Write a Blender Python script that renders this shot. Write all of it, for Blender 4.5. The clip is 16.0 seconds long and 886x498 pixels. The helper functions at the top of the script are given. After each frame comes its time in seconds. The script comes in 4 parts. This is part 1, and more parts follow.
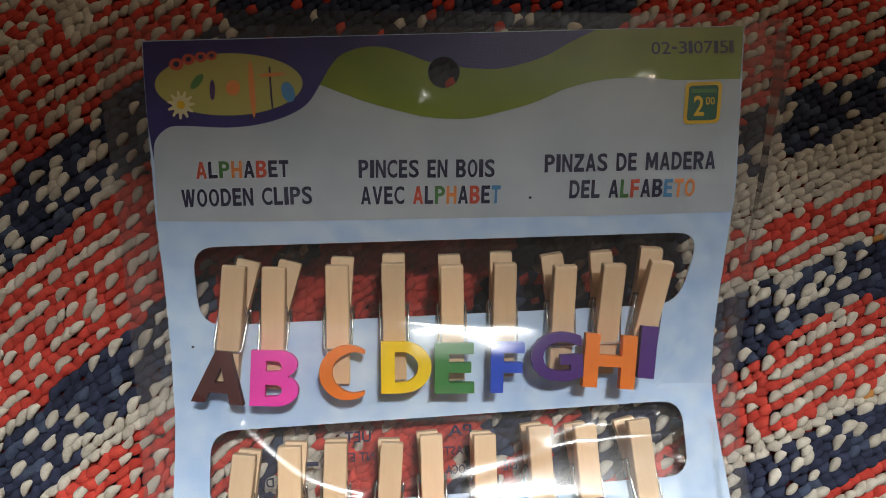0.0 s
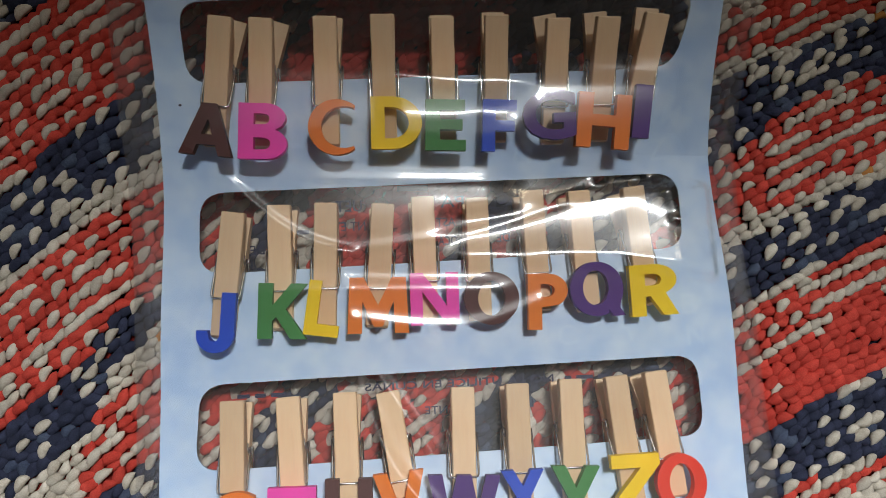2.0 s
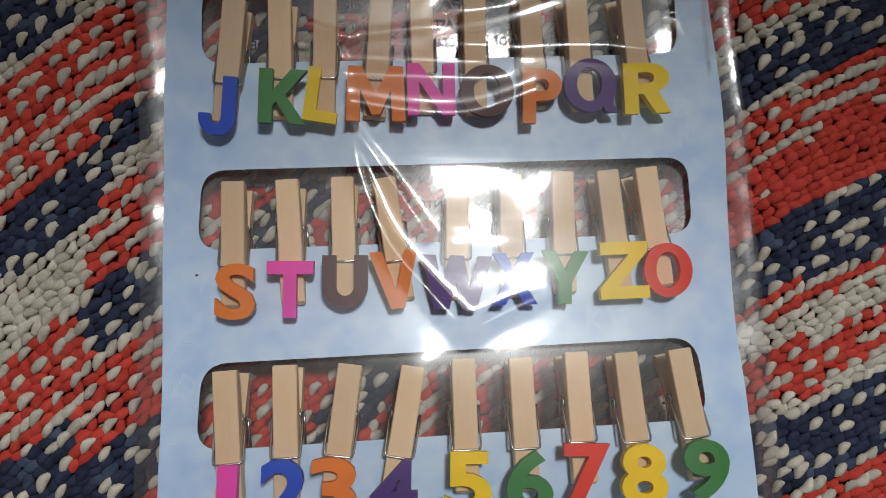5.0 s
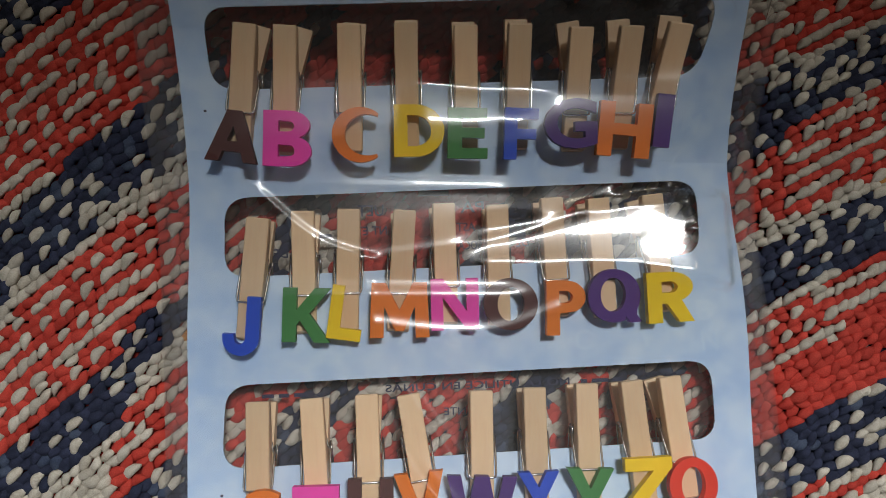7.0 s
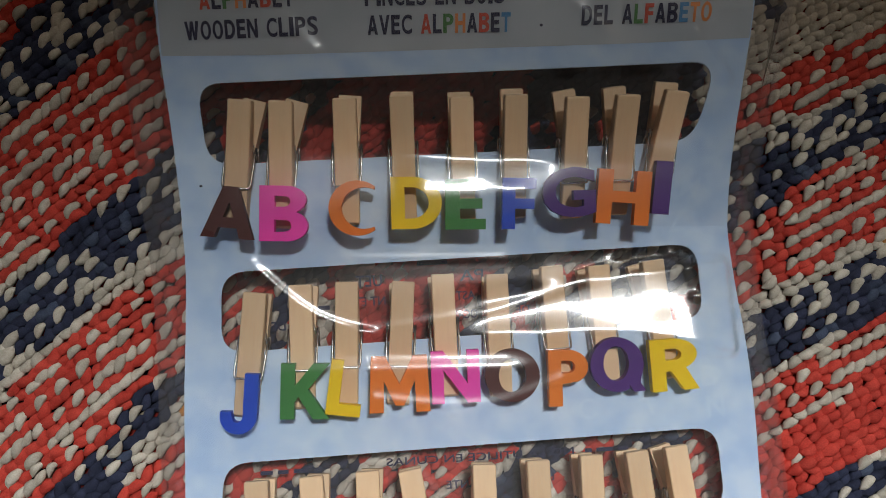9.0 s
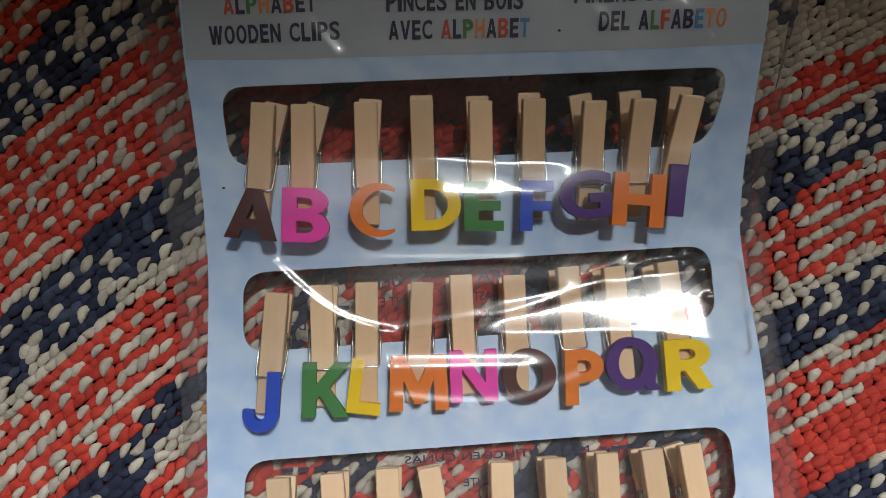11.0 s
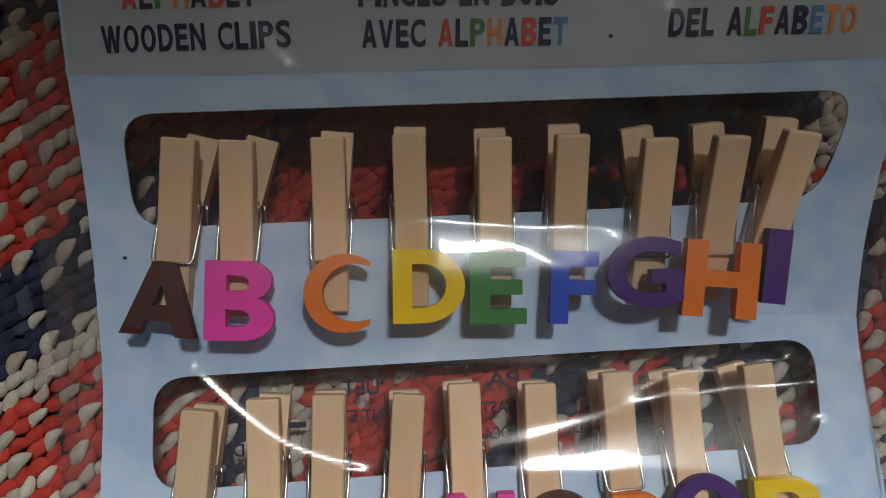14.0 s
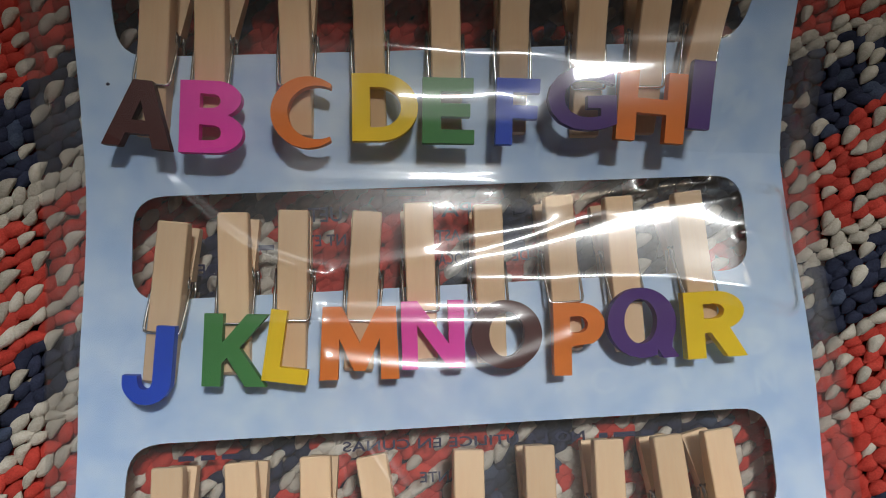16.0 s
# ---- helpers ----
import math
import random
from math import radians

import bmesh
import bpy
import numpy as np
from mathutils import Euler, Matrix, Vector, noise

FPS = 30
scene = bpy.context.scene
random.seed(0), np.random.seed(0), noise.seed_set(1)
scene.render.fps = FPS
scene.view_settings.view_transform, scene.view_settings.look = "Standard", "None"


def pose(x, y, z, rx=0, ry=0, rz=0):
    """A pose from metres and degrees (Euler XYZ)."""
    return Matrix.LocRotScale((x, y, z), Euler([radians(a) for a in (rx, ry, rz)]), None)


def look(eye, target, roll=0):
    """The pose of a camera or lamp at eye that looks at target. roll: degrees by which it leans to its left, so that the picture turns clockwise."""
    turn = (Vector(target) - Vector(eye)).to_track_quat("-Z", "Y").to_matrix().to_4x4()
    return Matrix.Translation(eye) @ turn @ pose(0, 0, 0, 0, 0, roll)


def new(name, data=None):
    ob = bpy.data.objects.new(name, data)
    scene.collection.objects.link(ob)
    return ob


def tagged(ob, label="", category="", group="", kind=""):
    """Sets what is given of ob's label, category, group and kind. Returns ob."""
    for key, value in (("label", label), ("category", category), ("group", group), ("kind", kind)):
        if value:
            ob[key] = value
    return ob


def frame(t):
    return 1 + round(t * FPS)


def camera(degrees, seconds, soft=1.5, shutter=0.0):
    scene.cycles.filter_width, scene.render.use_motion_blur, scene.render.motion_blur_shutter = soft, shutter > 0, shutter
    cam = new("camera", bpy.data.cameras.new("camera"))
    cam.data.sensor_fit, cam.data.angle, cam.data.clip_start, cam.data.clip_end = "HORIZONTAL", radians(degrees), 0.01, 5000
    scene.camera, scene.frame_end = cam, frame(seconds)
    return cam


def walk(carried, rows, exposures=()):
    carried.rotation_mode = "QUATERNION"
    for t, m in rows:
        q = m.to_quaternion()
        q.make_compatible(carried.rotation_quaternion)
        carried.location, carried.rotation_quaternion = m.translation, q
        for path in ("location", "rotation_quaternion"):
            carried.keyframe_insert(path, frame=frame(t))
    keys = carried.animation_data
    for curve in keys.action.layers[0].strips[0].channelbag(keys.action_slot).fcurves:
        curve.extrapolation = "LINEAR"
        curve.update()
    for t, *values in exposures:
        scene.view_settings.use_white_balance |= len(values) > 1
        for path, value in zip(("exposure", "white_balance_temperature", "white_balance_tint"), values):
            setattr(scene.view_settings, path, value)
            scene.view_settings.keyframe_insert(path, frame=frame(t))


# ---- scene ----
# All plan numbers below are in millimetres on the blanket; MM brings them to metres.
MM = 0.001

# ---- camera ----
cam = camera(66.3, 16.0, soft=0.8)
PATH = [
    (0, -0.00, -0.00, 201.59, 7.012, -3.360, 0.000),
    (0.5, -2.30, -5.80, 202.48, 6.735, -3.378, -0.029),
    (1, -1.68, -22.37, 203.36, 6.687, -3.462, -0.020),
    (1.5, 4.80, -43.15, 194.32, 6.247, -3.340, -0.162),
    (2, 3.87, -59.99, 192.45, 5.166, -3.028, -0.249),
    (2.5, 3.72, -71.52, 196.72, 4.126, -2.818, -0.327),
    (3, -0.82, -83.67, 203.69, 3.986, -2.672, -0.297),
    (3.5, 4.83, -95.05, 201.08, 3.992, -2.562, -0.106),
    (3.7, 6.29, -97.23, 198.32, 3.194, -2.568, 0.162),
    (4.75, 6.80, -111.00, 194.50, 2.600, -2.620, 0.620),
    (5.8, 6.06, -92.71, 191.76, 2.484, -2.723, 0.978),
    (6, 5.44, -84.51, 192.82, 1.910, -2.697, 1.011),
    (6.5, -0.56, -63.20, 195.28, 2.277, -2.741, 0.994),
    (7, -0.50, -50.27, 195.97, 2.643, -2.587, 0.381),
    (7.5, -2.20, -42.90, 198.23, 3.543, -2.508, -0.044),
    (8, -0.00, -39.08, 198.62, 3.859, -2.489, -0.378),
    (8.5, -1.11, -38.77, 195.64, 4.254, -2.470, -0.500),
    (9, 0.14, -36.43, 194.84, 4.516, -2.443, -0.605),
    (9.2, -1.71, -34.67, 196.02, 4.621, -2.498, -0.607),
    (10.25, -4.60, -35.40, 197.40, 4.600, -2.540, -0.550),
    (11.3, -7.41, -36.73, 197.86, 4.560, -2.579, -0.461),
    (11.5, -10.41, -36.87, 197.61, 4.700, -2.561, -0.419),
    (12, -13.50, -37.76, 195.34, 4.883, -2.556, -0.340),
    (12.5, -13.33, -34.89, 191.26, 5.113, -2.666, -0.324),
    (13, -6.89, -37.21, 163.06, 5.060, -2.490, -0.335),
    (13.5, -0.40, -22.26, 149.07, 4.884, -2.301, -0.146),
    (14, -1.36, -13.92, 141.86, 5.086, -2.239, 0.022),
    (14.5, 0.09, -9.45, 141.50, 5.052, -2.258, 0.146),
    (15, 4.09, -20.33, 141.65, 4.853, -2.317, 0.125),
    (15.5, 9.66, -38.46, 148.45, 4.915, -2.536, 0.126),
    (16, 6.50, -53.93, 151.18, 6.032, -2.784, 0.097),
]

walk(cam, [(t, pose(x * MM, y * MM, z * MM, rx, ry, rz)) for t, x, y, z, rx, ry, rz in PATH],
     exposures=[(0.0, 1.0), (1.0, 0.84), (1.5, 0.5), (2.5, -0.25), (3.5, -0.55), (6.0, -0.5), (7.0, -0.18), (9.0, 0.1), (12.5, 0.16), (13.5, -0.05), (14.5, 0.23), (15.0, 0.31), (15.5, 0.28), (16.0, 0.0)])

# ---- world and lamps ----
world = bpy.data.worlds.new("room_air")
scene.world = world
world.use_nodes = True
world.node_tree.nodes["Background"].inputs["Color"].default_value = (1.0, 0.93, 0.85, 1)
world.node_tree.nodes["Background"].inputs["Strength"].default_value = 0.05

lamp_data = bpy.data.lights.new("reading_lamp", "SPOT")
lamp_data.energy = 71
lamp_data.color = (0.985, 1.0, 0.985)
lamp_data.spot_size = radians(40.7)
lamp_data.spot_blend = 0.05
lamp_data.shadow_soft_size = 0.105
lamp = new("reading_lamp_light", lamp_data)
lamp.matrix_world = look((0.22, 0.40, 1.35), (0.0, -0.65, 0.0))

# added unseen warm fill, lifts the level outside the spot's cone
fill_data = bpy.data.lights.new("fill_lamp", "AREA")
fill_data.shape, fill_data.size = "DISK", 0.5
fill_data.energy = 4.2
fill_data.color = (1.0, 0.83, 0.62)
fill_lamp = new("fill_lamp_light", fill_data)
fill_lamp.matrix_world = look((0.9, 1.2, 1.95), (0.9, 1.2, 0.0))


# ---- materials ----
def material(name, colour, rough=0.6, metal=0.0, specular=0.5):
    m = bpy.data.materials.new(name)
    m.use_nodes = True
    b = m.node_tree.nodes["Principled BSDF"]
    b.inputs["Base Color"].default_value = (*colour, 1)
    b.inputs["Roughness"].default_value = rough
    b.inputs["Metallic"].default_value = metal
    b.inputs["Specular IOR Level"].default_value = specular
    return m


def wear(m, dark, light, scale, bump=0.0, detail=6.0, stretch=(1, 1, 1), fine=None, distance=0.0002, island=False, per_object=False, grain=0.45):
    """Mottle between two colours at one scale, with an optional finer grain, relief and a shift for each piece."""
    nt = m.node_tree
    b = nt.nodes["Principled BSDF"]
    co = nt.nodes.new("ShaderNodeTexCoord")
    mp = nt.nodes.new("ShaderNodeMapping")
    mp.inputs["Scale"].default_value = stretch
    nt.links.new(co.outputs["Object"], mp.inputs["Vector"])
    n = nt.nodes.new("ShaderNodeTexNoise")
    n.inputs["Scale"].default_value = scale
    n.inputs["Detail"].default_value = detail
    nt.links.new(mp.outputs["Vector"], n.inputs["Vector"])
    ramp = nt.nodes.new("ShaderNodeValToRGB")
    ramp.color_ramp.elements[0].position, ramp.color_ramp.elements[1].position = 0.32, 0.68
    ramp.color_ramp.elements[0].color, ramp.color_ramp.elements[1].color = (*dark, 1), (*light, 1)
    nt.links.new(n.outputs["Fac"], ramp.inputs["Fac"])
    colour = ramp.outputs["Color"]
    height = n.outputs["Fac"]
    if fine:
        f = nt.nodes.new("ShaderNodeTexNoise")
        f.inputs["Scale"].default_value = fine
        f.inputs["Detail"].default_value = 4
        nt.links.new(mp.outputs["Vector"], f.inputs["Vector"])
        mix = nt.nodes.new("ShaderNodeMixRGB")
        mix.blend_type = "OVERLAY"
        mix.inputs["Fac"].default_value = grain
        nt.links.new(colour, mix.inputs["Color1"])
        nt.links.new(f.outputs["Fac"], mix.inputs["Color2"])
        colour, height = mix.outputs["Color"], f.outputs["Fac"]
    if island or per_object:
        src = nt.nodes.new("ShaderNodeNewGeometry" if island else "ShaderNodeObjectInfo")
        hsv = nt.nodes.new("ShaderNodeHueSaturation")
        rng = nt.nodes.new("ShaderNodeMapRange")
        rng.inputs["To Min"].default_value, rng.inputs["To Max"].default_value = (0.84, 1.13) if island else (0.88, 1.1)
        nt.links.new(src.outputs["Random Per Island" if island else "Random"], rng.inputs["Value"])
        nt.links.new(rng.outputs["Result"], hsv.inputs["Value"])
        nt.links.new(colour, hsv.inputs["Color"])
        colour = hsv.outputs["Color"]
    nt.links.new(colour, b.inputs["Base Color"])
    if bump:
        bp = nt.nodes.new("ShaderNodeBump")
        bp.inputs["Strength"].default_value = bump
        bp.inputs["Distance"].default_value = distance
        nt.links.new(height, bp.inputs["Height"])
        nt.links.new(bp.outputs["Normal"], b.inputs["Normal"])
    return m


def yarn(name, dark, light):
    return wear(material(name, light, 0.85, specular=0.25), dark, light, 260, bump=1.0, fine=2600, distance=0.0005, island=True)


YARNS = {
    "red": yarn("red_yarn", (0.54, 0.048, 0.035), (0.71, 0.088, 0.064)),
    "cream": yarn("cream_yarn", (0.55, 0.50, 0.42), (0.77, 0.72, 0.63)),
    "navy": yarn("navy_yarn", (0.021, 0.026, 0.052), (0.045, 0.054, 0.105)),
    "slate": yarn("slate_blue_yarn", (0.045, 0.062, 0.115), (0.09, 0.115, 0.18)),
    "orange": yarn("orange_yarn", (0.55, 0.22, 0.05), (0.70, 0.33, 0.10)),
}
YARN_NAMES = list(YARNS)


def striped_backing():
    """Wide red, cream and navy stripes for the far parts of the blanket."""
    m = material("blanket_backing", (0.1, 0.03, 0.03), 0.9, specular=0.2)
    nt = m.node_tree
    co = nt.nodes.new("ShaderNodeTexCoord")
    mp = nt.nodes.new("ShaderNodeMapping")
    mp.inputs["Rotation"].default_value = (0, 0, radians(-33))
    nt.links.new(co.outputs["Object"], mp.inputs["Vector"])
    wave = nt.nodes.new("ShaderNodeTexWave")
    wave.bands_direction = "Y"
    wave.inputs["Scale"].default_value = 4.4
    wave.inputs["Distortion"].default_value = 1.5
    wave.inputs["Detail"].default_value = 3
    nt.links.new(mp.outputs["Vector"], wave.inputs["Vector"])
    ramp = nt.nodes.new("ShaderNodeValToRGB")
    ramp.color_ramp.interpolation = "CONSTANT"
    e = ramp.color_ramp.elements
    e[0].position, e[0].color = 0.0, (0.012, 0.014, 0.03, 1)
    e[1].position, e[1].color = 0.34, (0.30, 0.26, 0.2, 1)
    last = e.new(0.42)
    last.color = (0.24, 0.025, 0.018, 1)
    nt.links.new(wave.outputs["Fac"], ramp.inputs["Fac"])
    nt.links.new(ramp.outputs["Color"], nt.nodes["Principled BSDF"].inputs["Base Color"])
    return m


BLANKET_BACK = striped_backing()

WOOD = wear(material("birch_wood", (0.66, 0.45, 0.27), 0.55, specular=0.35), (0.70, 0.485, 0.295), (0.77, 0.565, 0.365), 130, grain=0.12,
            bump=0.25, stretch=(1, 0.12, 1), fine=900, distance=0.0001, per_object=True)
WIRE = wear(material("steel_wire", (0.6, 0.6, 0.6), 0.26, 1.0), (0.48, 0.48, 0.48), (0.62, 0.62, 0.63), 900)
CARD = wear(material("printed_blue_card", (0.55, 0.68, 0.86), 0.42), (0.43, 0.59, 0.83), (0.585, 0.72, 0.89), 130, bump=0.03, detail=2.0, distance=0.0001)
GREY_PRINT = wear(material("pale_grey_print", (0.47, 0.50, 0.54), 0.42), (0.43, 0.47, 0.51), (0.50, 0.53, 0.565), 60, detail=2.0)
NAVY_PRINT = wear(material("navy_print", (0.035, 0.03, 0.16), 0.4), (0.03, 0.026, 0.14), (0.045, 0.038, 0.19), 60)
GREEN_PRINT = wear(material("olive_green_print", (0.26, 0.32, 0.015), 0.4), (0.17, 0.22, 0.012), (0.24, 0.29, 0.02), 60)
INK = material("dark_navy_ink", (0.02, 0.022, 0.06), 0.45)


def ink(name, colour):
    return material(name, colour, 0.45)


INKS = {
    "k": INK, "r": ink("red_ink", (0.62, 0.09, 0.05)), "o": ink("orange_ink", (0.80, 0.27, 0.08)),
    "g": ink("green_ink", (0.08, 0.22, 0.07)), "b": ink("blue_ink", (0.08, 0.26, 0.50)), "p": ink("purple_ink", (0.08, 0.03, 0.16)),
    "y": ink("yellow_ink", (0.80, 0.50, 0.03)), "oval": ink("pale_yellow_ink", (0.46, 0.42, 0.12)), "white": ink("cream_ink", (0.75, 0.68, 0.42)),
    "tag": ink("dark_green_ink", (0.02, 0.12, 0.08)),
}


def paint(name, colour):
    dark = tuple(c * 0.93 for c in colour)
    return wear(material(name, colour, 0.5, specular=0.3), dark, colour, 160, bump=0.08, fine=1200, distance=0.0001, grain=0.15)


PAINTS = {
    "brown": paint("maroon_brown_paint", (0.085, 0.028, 0.026)), "pink": paint("pink_paint", (0.80, 0.07, 0.43)),
    "orange": paint("orange_paint", (0.75, 0.20, 0.025)), "yellow": paint("yellow_paint", (0.84, 0.58, 0.01)),
    "green": paint("green_paint", (0.055, 0.22, 0.06)), "blue": paint("blue_paint", (0.02, 0.075, 0.52)),
    "purple": paint("purple_paint", (0.075, 0.025, 0.18)), "red": paint("red_paint", (0.72, 0.045, 0.02)),
}
WALL_PAINT = wear(material("warm_wall_paint", (0.5, 0.46, 0.4), 0.8), (0.46, 0.42, 0.36), (0.54, 0.5, 0.44), 3, bump=0.1)


def film_material(name, haze):
    m = bpy.data.materials.new(name)
    m.use_nodes = True
    nt = m.node_tree
    nt.nodes.remove(nt.nodes["Principled BSDF"])
    out = nt.nodes["Material Output"]
    clear = nt.nodes.new("ShaderNodeBsdfTransparent")
    clear.inputs["Color"].default_value = (0.985, 0.985, 0.985, 1)
    gloss = nt.nodes.new("ShaderNodeBsdfGlossy")
    gloss.inputs["Roughness"].default_value = 0.06
    wide = nt.nodes.new("ShaderNodeBsdfGlossy")
    wide.inputs["Roughness"].default_value = 0.27
    sheen = nt.nodes.new("ShaderNodeMixShader")
    sheen.inputs["Fac"].default_value = 0.46
    nt.links.new(gloss.outputs[0], sheen.inputs[1])
    nt.links.new(wide.outputs[0], sheen.inputs[2])
    mist = nt.nodes.new("ShaderNodeBsdfDiffuse")
    mist.inputs["Color"].default_value = (0.8, 0.8, 0.8, 1)
    fres = nt.nodes.new("ShaderNodeFresnel")
    fres.inputs["IOR"].default_value = 1.78
    co = nt.nodes.new("ShaderNodeTexCoord")
    n = nt.nodes.new("ShaderNodeTexNoise")
    n.inputs["Scale"].default_value = 55
    n.inputs["Detail"].default_value = 3
    n.inputs["Distortion"].default_value = 0.6
    nt.links.new(co.outputs["Object"], n.inputs["Vector"])
    bp = nt.nodes.new("ShaderNodeBump")
    bp.inputs["Strength"].default_value = 0.13
    bp.inputs["Distance"].default_value = 0.0008
    nt.links.new(n.outputs["Fac"], bp.inputs["Height"])
    nt.links.new(bp.outputs["Normal"], gloss.inputs["Normal"])
    a = nt.nodes.new("ShaderNodeMixShader")
    a.inputs["Fac"].default_value = haze
    nt.links.new(clear.outputs[0], a.inputs[1])
    nt.links.new(mist.outputs[0], a.inputs[2])
    b = nt.nodes.new("ShaderNodeMixShader")
    nt.links.new(fres.outputs[0], b.inputs["Fac"])
    nt.links.new(a.outputs[0], b.inputs[1])
    nt.links.new(sheen.outputs[0], b.inputs[2])
    nt.links.new(b.outputs[0], out.inputs["Surface"])
    return m


FILM = film_material("clear_plastic_film", 0.02)
SEAM = film_material("sealed_plastic_seam", 0.012)


# ---- mesh helpers ----
def link_mesh(name, verts, faces, mat, parent=None, label="", smooth=False):
    """A mesh object from millimetre points."""
    me = bpy.data.meshes.new(name)
    me.from_pydata([(x * MM, y * MM, z * MM) for x, y, z in verts], [], faces)
    me.update()
    ob = new(name, me)
    for one in mat if isinstance(mat, (list, tuple)) else (mat,):
        me.materials.append(one)
    if smooth:
        me.polygons.foreach_set("use_smooth", [True] * len(me.polygons))
    if parent:
        ob.parent = parent
    if label:
        tagged(ob, label)
    return ob


def part(name, bm, mat, parent, label="", smooth=False):
    bmesh.ops.recalc_face_normals(bm, faces=bm.faces)
    me = bpy.data.meshes.new(name)
    bm.to_mesh(me)
    bm.free()
    me.transform(Matrix.Scale(MM, 4))
    me.materials.append(mat)
    me.polygons.foreach_set("use_smooth", [smooth] * len(me.polygons))
    ob = new(name, me)
    ob.parent = parent
    if label:
        tagged(ob, label)
    return ob


def lerp(v, xs, ys):
    return float(np.interp(v, xs, ys))


CARD_Y = [-240, -190, -160, -135, -120, -105, -85, -65, -45, -30, -15, 0, 18, 38, 45, 60, 75, 85, 110]
CARD_Z = [13, 13, 12, 9, 6, 3.5, 1, 1, 0.5, 1, 3.5, 7, 12.5, 21.5, 23.5, 28, 30, 31, 32]
TILT_Y = [-240, -120, -85, -50, -15, 0, 18, 40, 90]
TILT_X = [0, -0.01, -0.014, -0.02, -0.045, -0.02, 0.025, 0.05, 0.04]


def card_z(x, y):
    """Height of the bent card over the blanket's level."""
    z = sum(lerp(y + d, CARD_Y, CARD_Z) for d in (-6, -2, 2, 6)) / 4
    return z + (x - 10) * lerp(y, TILT_Y, TILT_X)


def outline_mesh(loops):
    """Filled flat mesh of closed outlines; inner ones are holes."""
    cu = bpy.data.curves.new("outline", "CURVE")
    cu.dimensions, cu.fill_mode = "2D", "BOTH"
    for loop in loops:
        sp = cu.splines.new("POLY")
        sp.points.add(len(loop) - 1)
        for p, (x, y) in zip(sp.points, loop):
            p.co = (x, y, 0, 1)
        sp.use_cyclic_u = True
    ob = bpy.data.objects.new("outline", cu)
    scene.collection.objects.link(ob)
    me = bpy.data.meshes.new_from_object(ob)
    bm = bmesh.new()
    bm.from_mesh(me)
    bpy.data.objects.remove(ob)
    bpy.data.curves.remove(cu)
    bpy.data.meshes.remove(me)
    return bm


def punch(bm, cx, cy, r, n=24):
    """Cuts a round hole through a flat mesh, also where it meets the rim."""
    dirs = [(math.cos(2 * math.pi * i / n), math.sin(2 * math.pi * i / n)) for i in range(n)]
    for dx, dy in dirs:
        bmesh.ops.bisect_plane(bm, geom=bm.verts[:] + bm.edges[:] + bm.faces[:], plane_co=(cx + r * dx, cy + r * dy, 0), plane_no=(dx, dy, 0))
    inside = []
    for f in bm.faces:
        c = f.calc_center_median()
        if all((c.x - cx) * dx + (c.y - cy) * dy < r for dx, dy in dirs):
            inside.append(f)
    bmesh.ops.delete(bm, geom=inside, context="FACES")
    return bm


def drape(bm, height, step=4.0, thick=0.0):
    """Cuts a flat mesh into strips, lays it on the bent card and gives it thickness."""
    ys = [v.co.y for v in bm.verts]
    xs = [v.co.x for v in bm.verts]
    y = math.floor(min(ys) / step) * step + step
    while y < max(ys):
        bmesh.ops.bisect_plane(bm, geom=bm.verts[:] + bm.edges[:] + bm.faces[:], plane_co=(0, y, 0), plane_no=(0, 1, 0))
        y += step
    x = math.floor(min(xs) / 20) * 20 + 20
    while x < max(xs):
        bmesh.ops.bisect_plane(bm, geom=bm.verts[:] + bm.edges[:] + bm.faces[:], plane_co=(x, 0, 0), plane_no=(1, 0, 0))
        x += 20
    for v in bm.verts:
        v.co.z = card_z(v.co.x, v.co.y) + height
    if thick:
        got = bmesh.ops.extrude_face_region(bm, geom=bm.faces[:])
        for v in got["geom"]:
            if isinstance(v, bmesh.types.BMVert):
                v.co.z -= thick
    return bm


def rounded(corners, radius, n=6):
    """A polygon with its corners rounded."""
    out = []
    k = len(corners)
    for i in range(k):
        p, a, b = Vector(corners[i]), Vector(corners[i - 1]), Vector(corners[(i + 1) % k])
        r = min(radius, (a - p).length / 2, (b - p).length / 2)
        s, e = p + (a - p).normalized() * r, p + (b - p).normalized() * r
        for j in range(n + 1):
            t = j / n
            q = s * (1 - t) ** 2 + p * (2 * t * (1 - t)) + e * t * t
            out.append((q.x, q.y))
    return out


def ring(cx, cy, rx, ry, n=32, turn=0.0):
    c, s = math.cos(radians(turn)), math.sin(radians(turn))
    pts = [(rx * math.cos(2 * math.pi * i / n), ry * math.sin(2 * math.pi * i / n)) for i in range(n)]
    return [(cx + c * a - s * b, cy + s * a + c * b) for a, b in pts]


def smooth_line(points, n=5):
    """Catmull-Rom through points."""
    pts = [points[0], *points, points[-1]]
    out = []
    for i in range(1, len(pts) - 2):
        p0, p1, p2, p3 = (Vector(pts[i + k]) for k in (-1, 0, 1, 2))
        for j in range(n):
            t = j / n
            q = 0.5 * ((2 * p1) + (p2 - p0) * t + (2 * p0 - 5 * p1 + 4 * p2 - p3) * t * t + (3 * p1 - p0 - 3 * p2 + p3) * t ** 3)
            out.append((q.x, q.y))
    out.append(tuple(points[-1]))
    return out


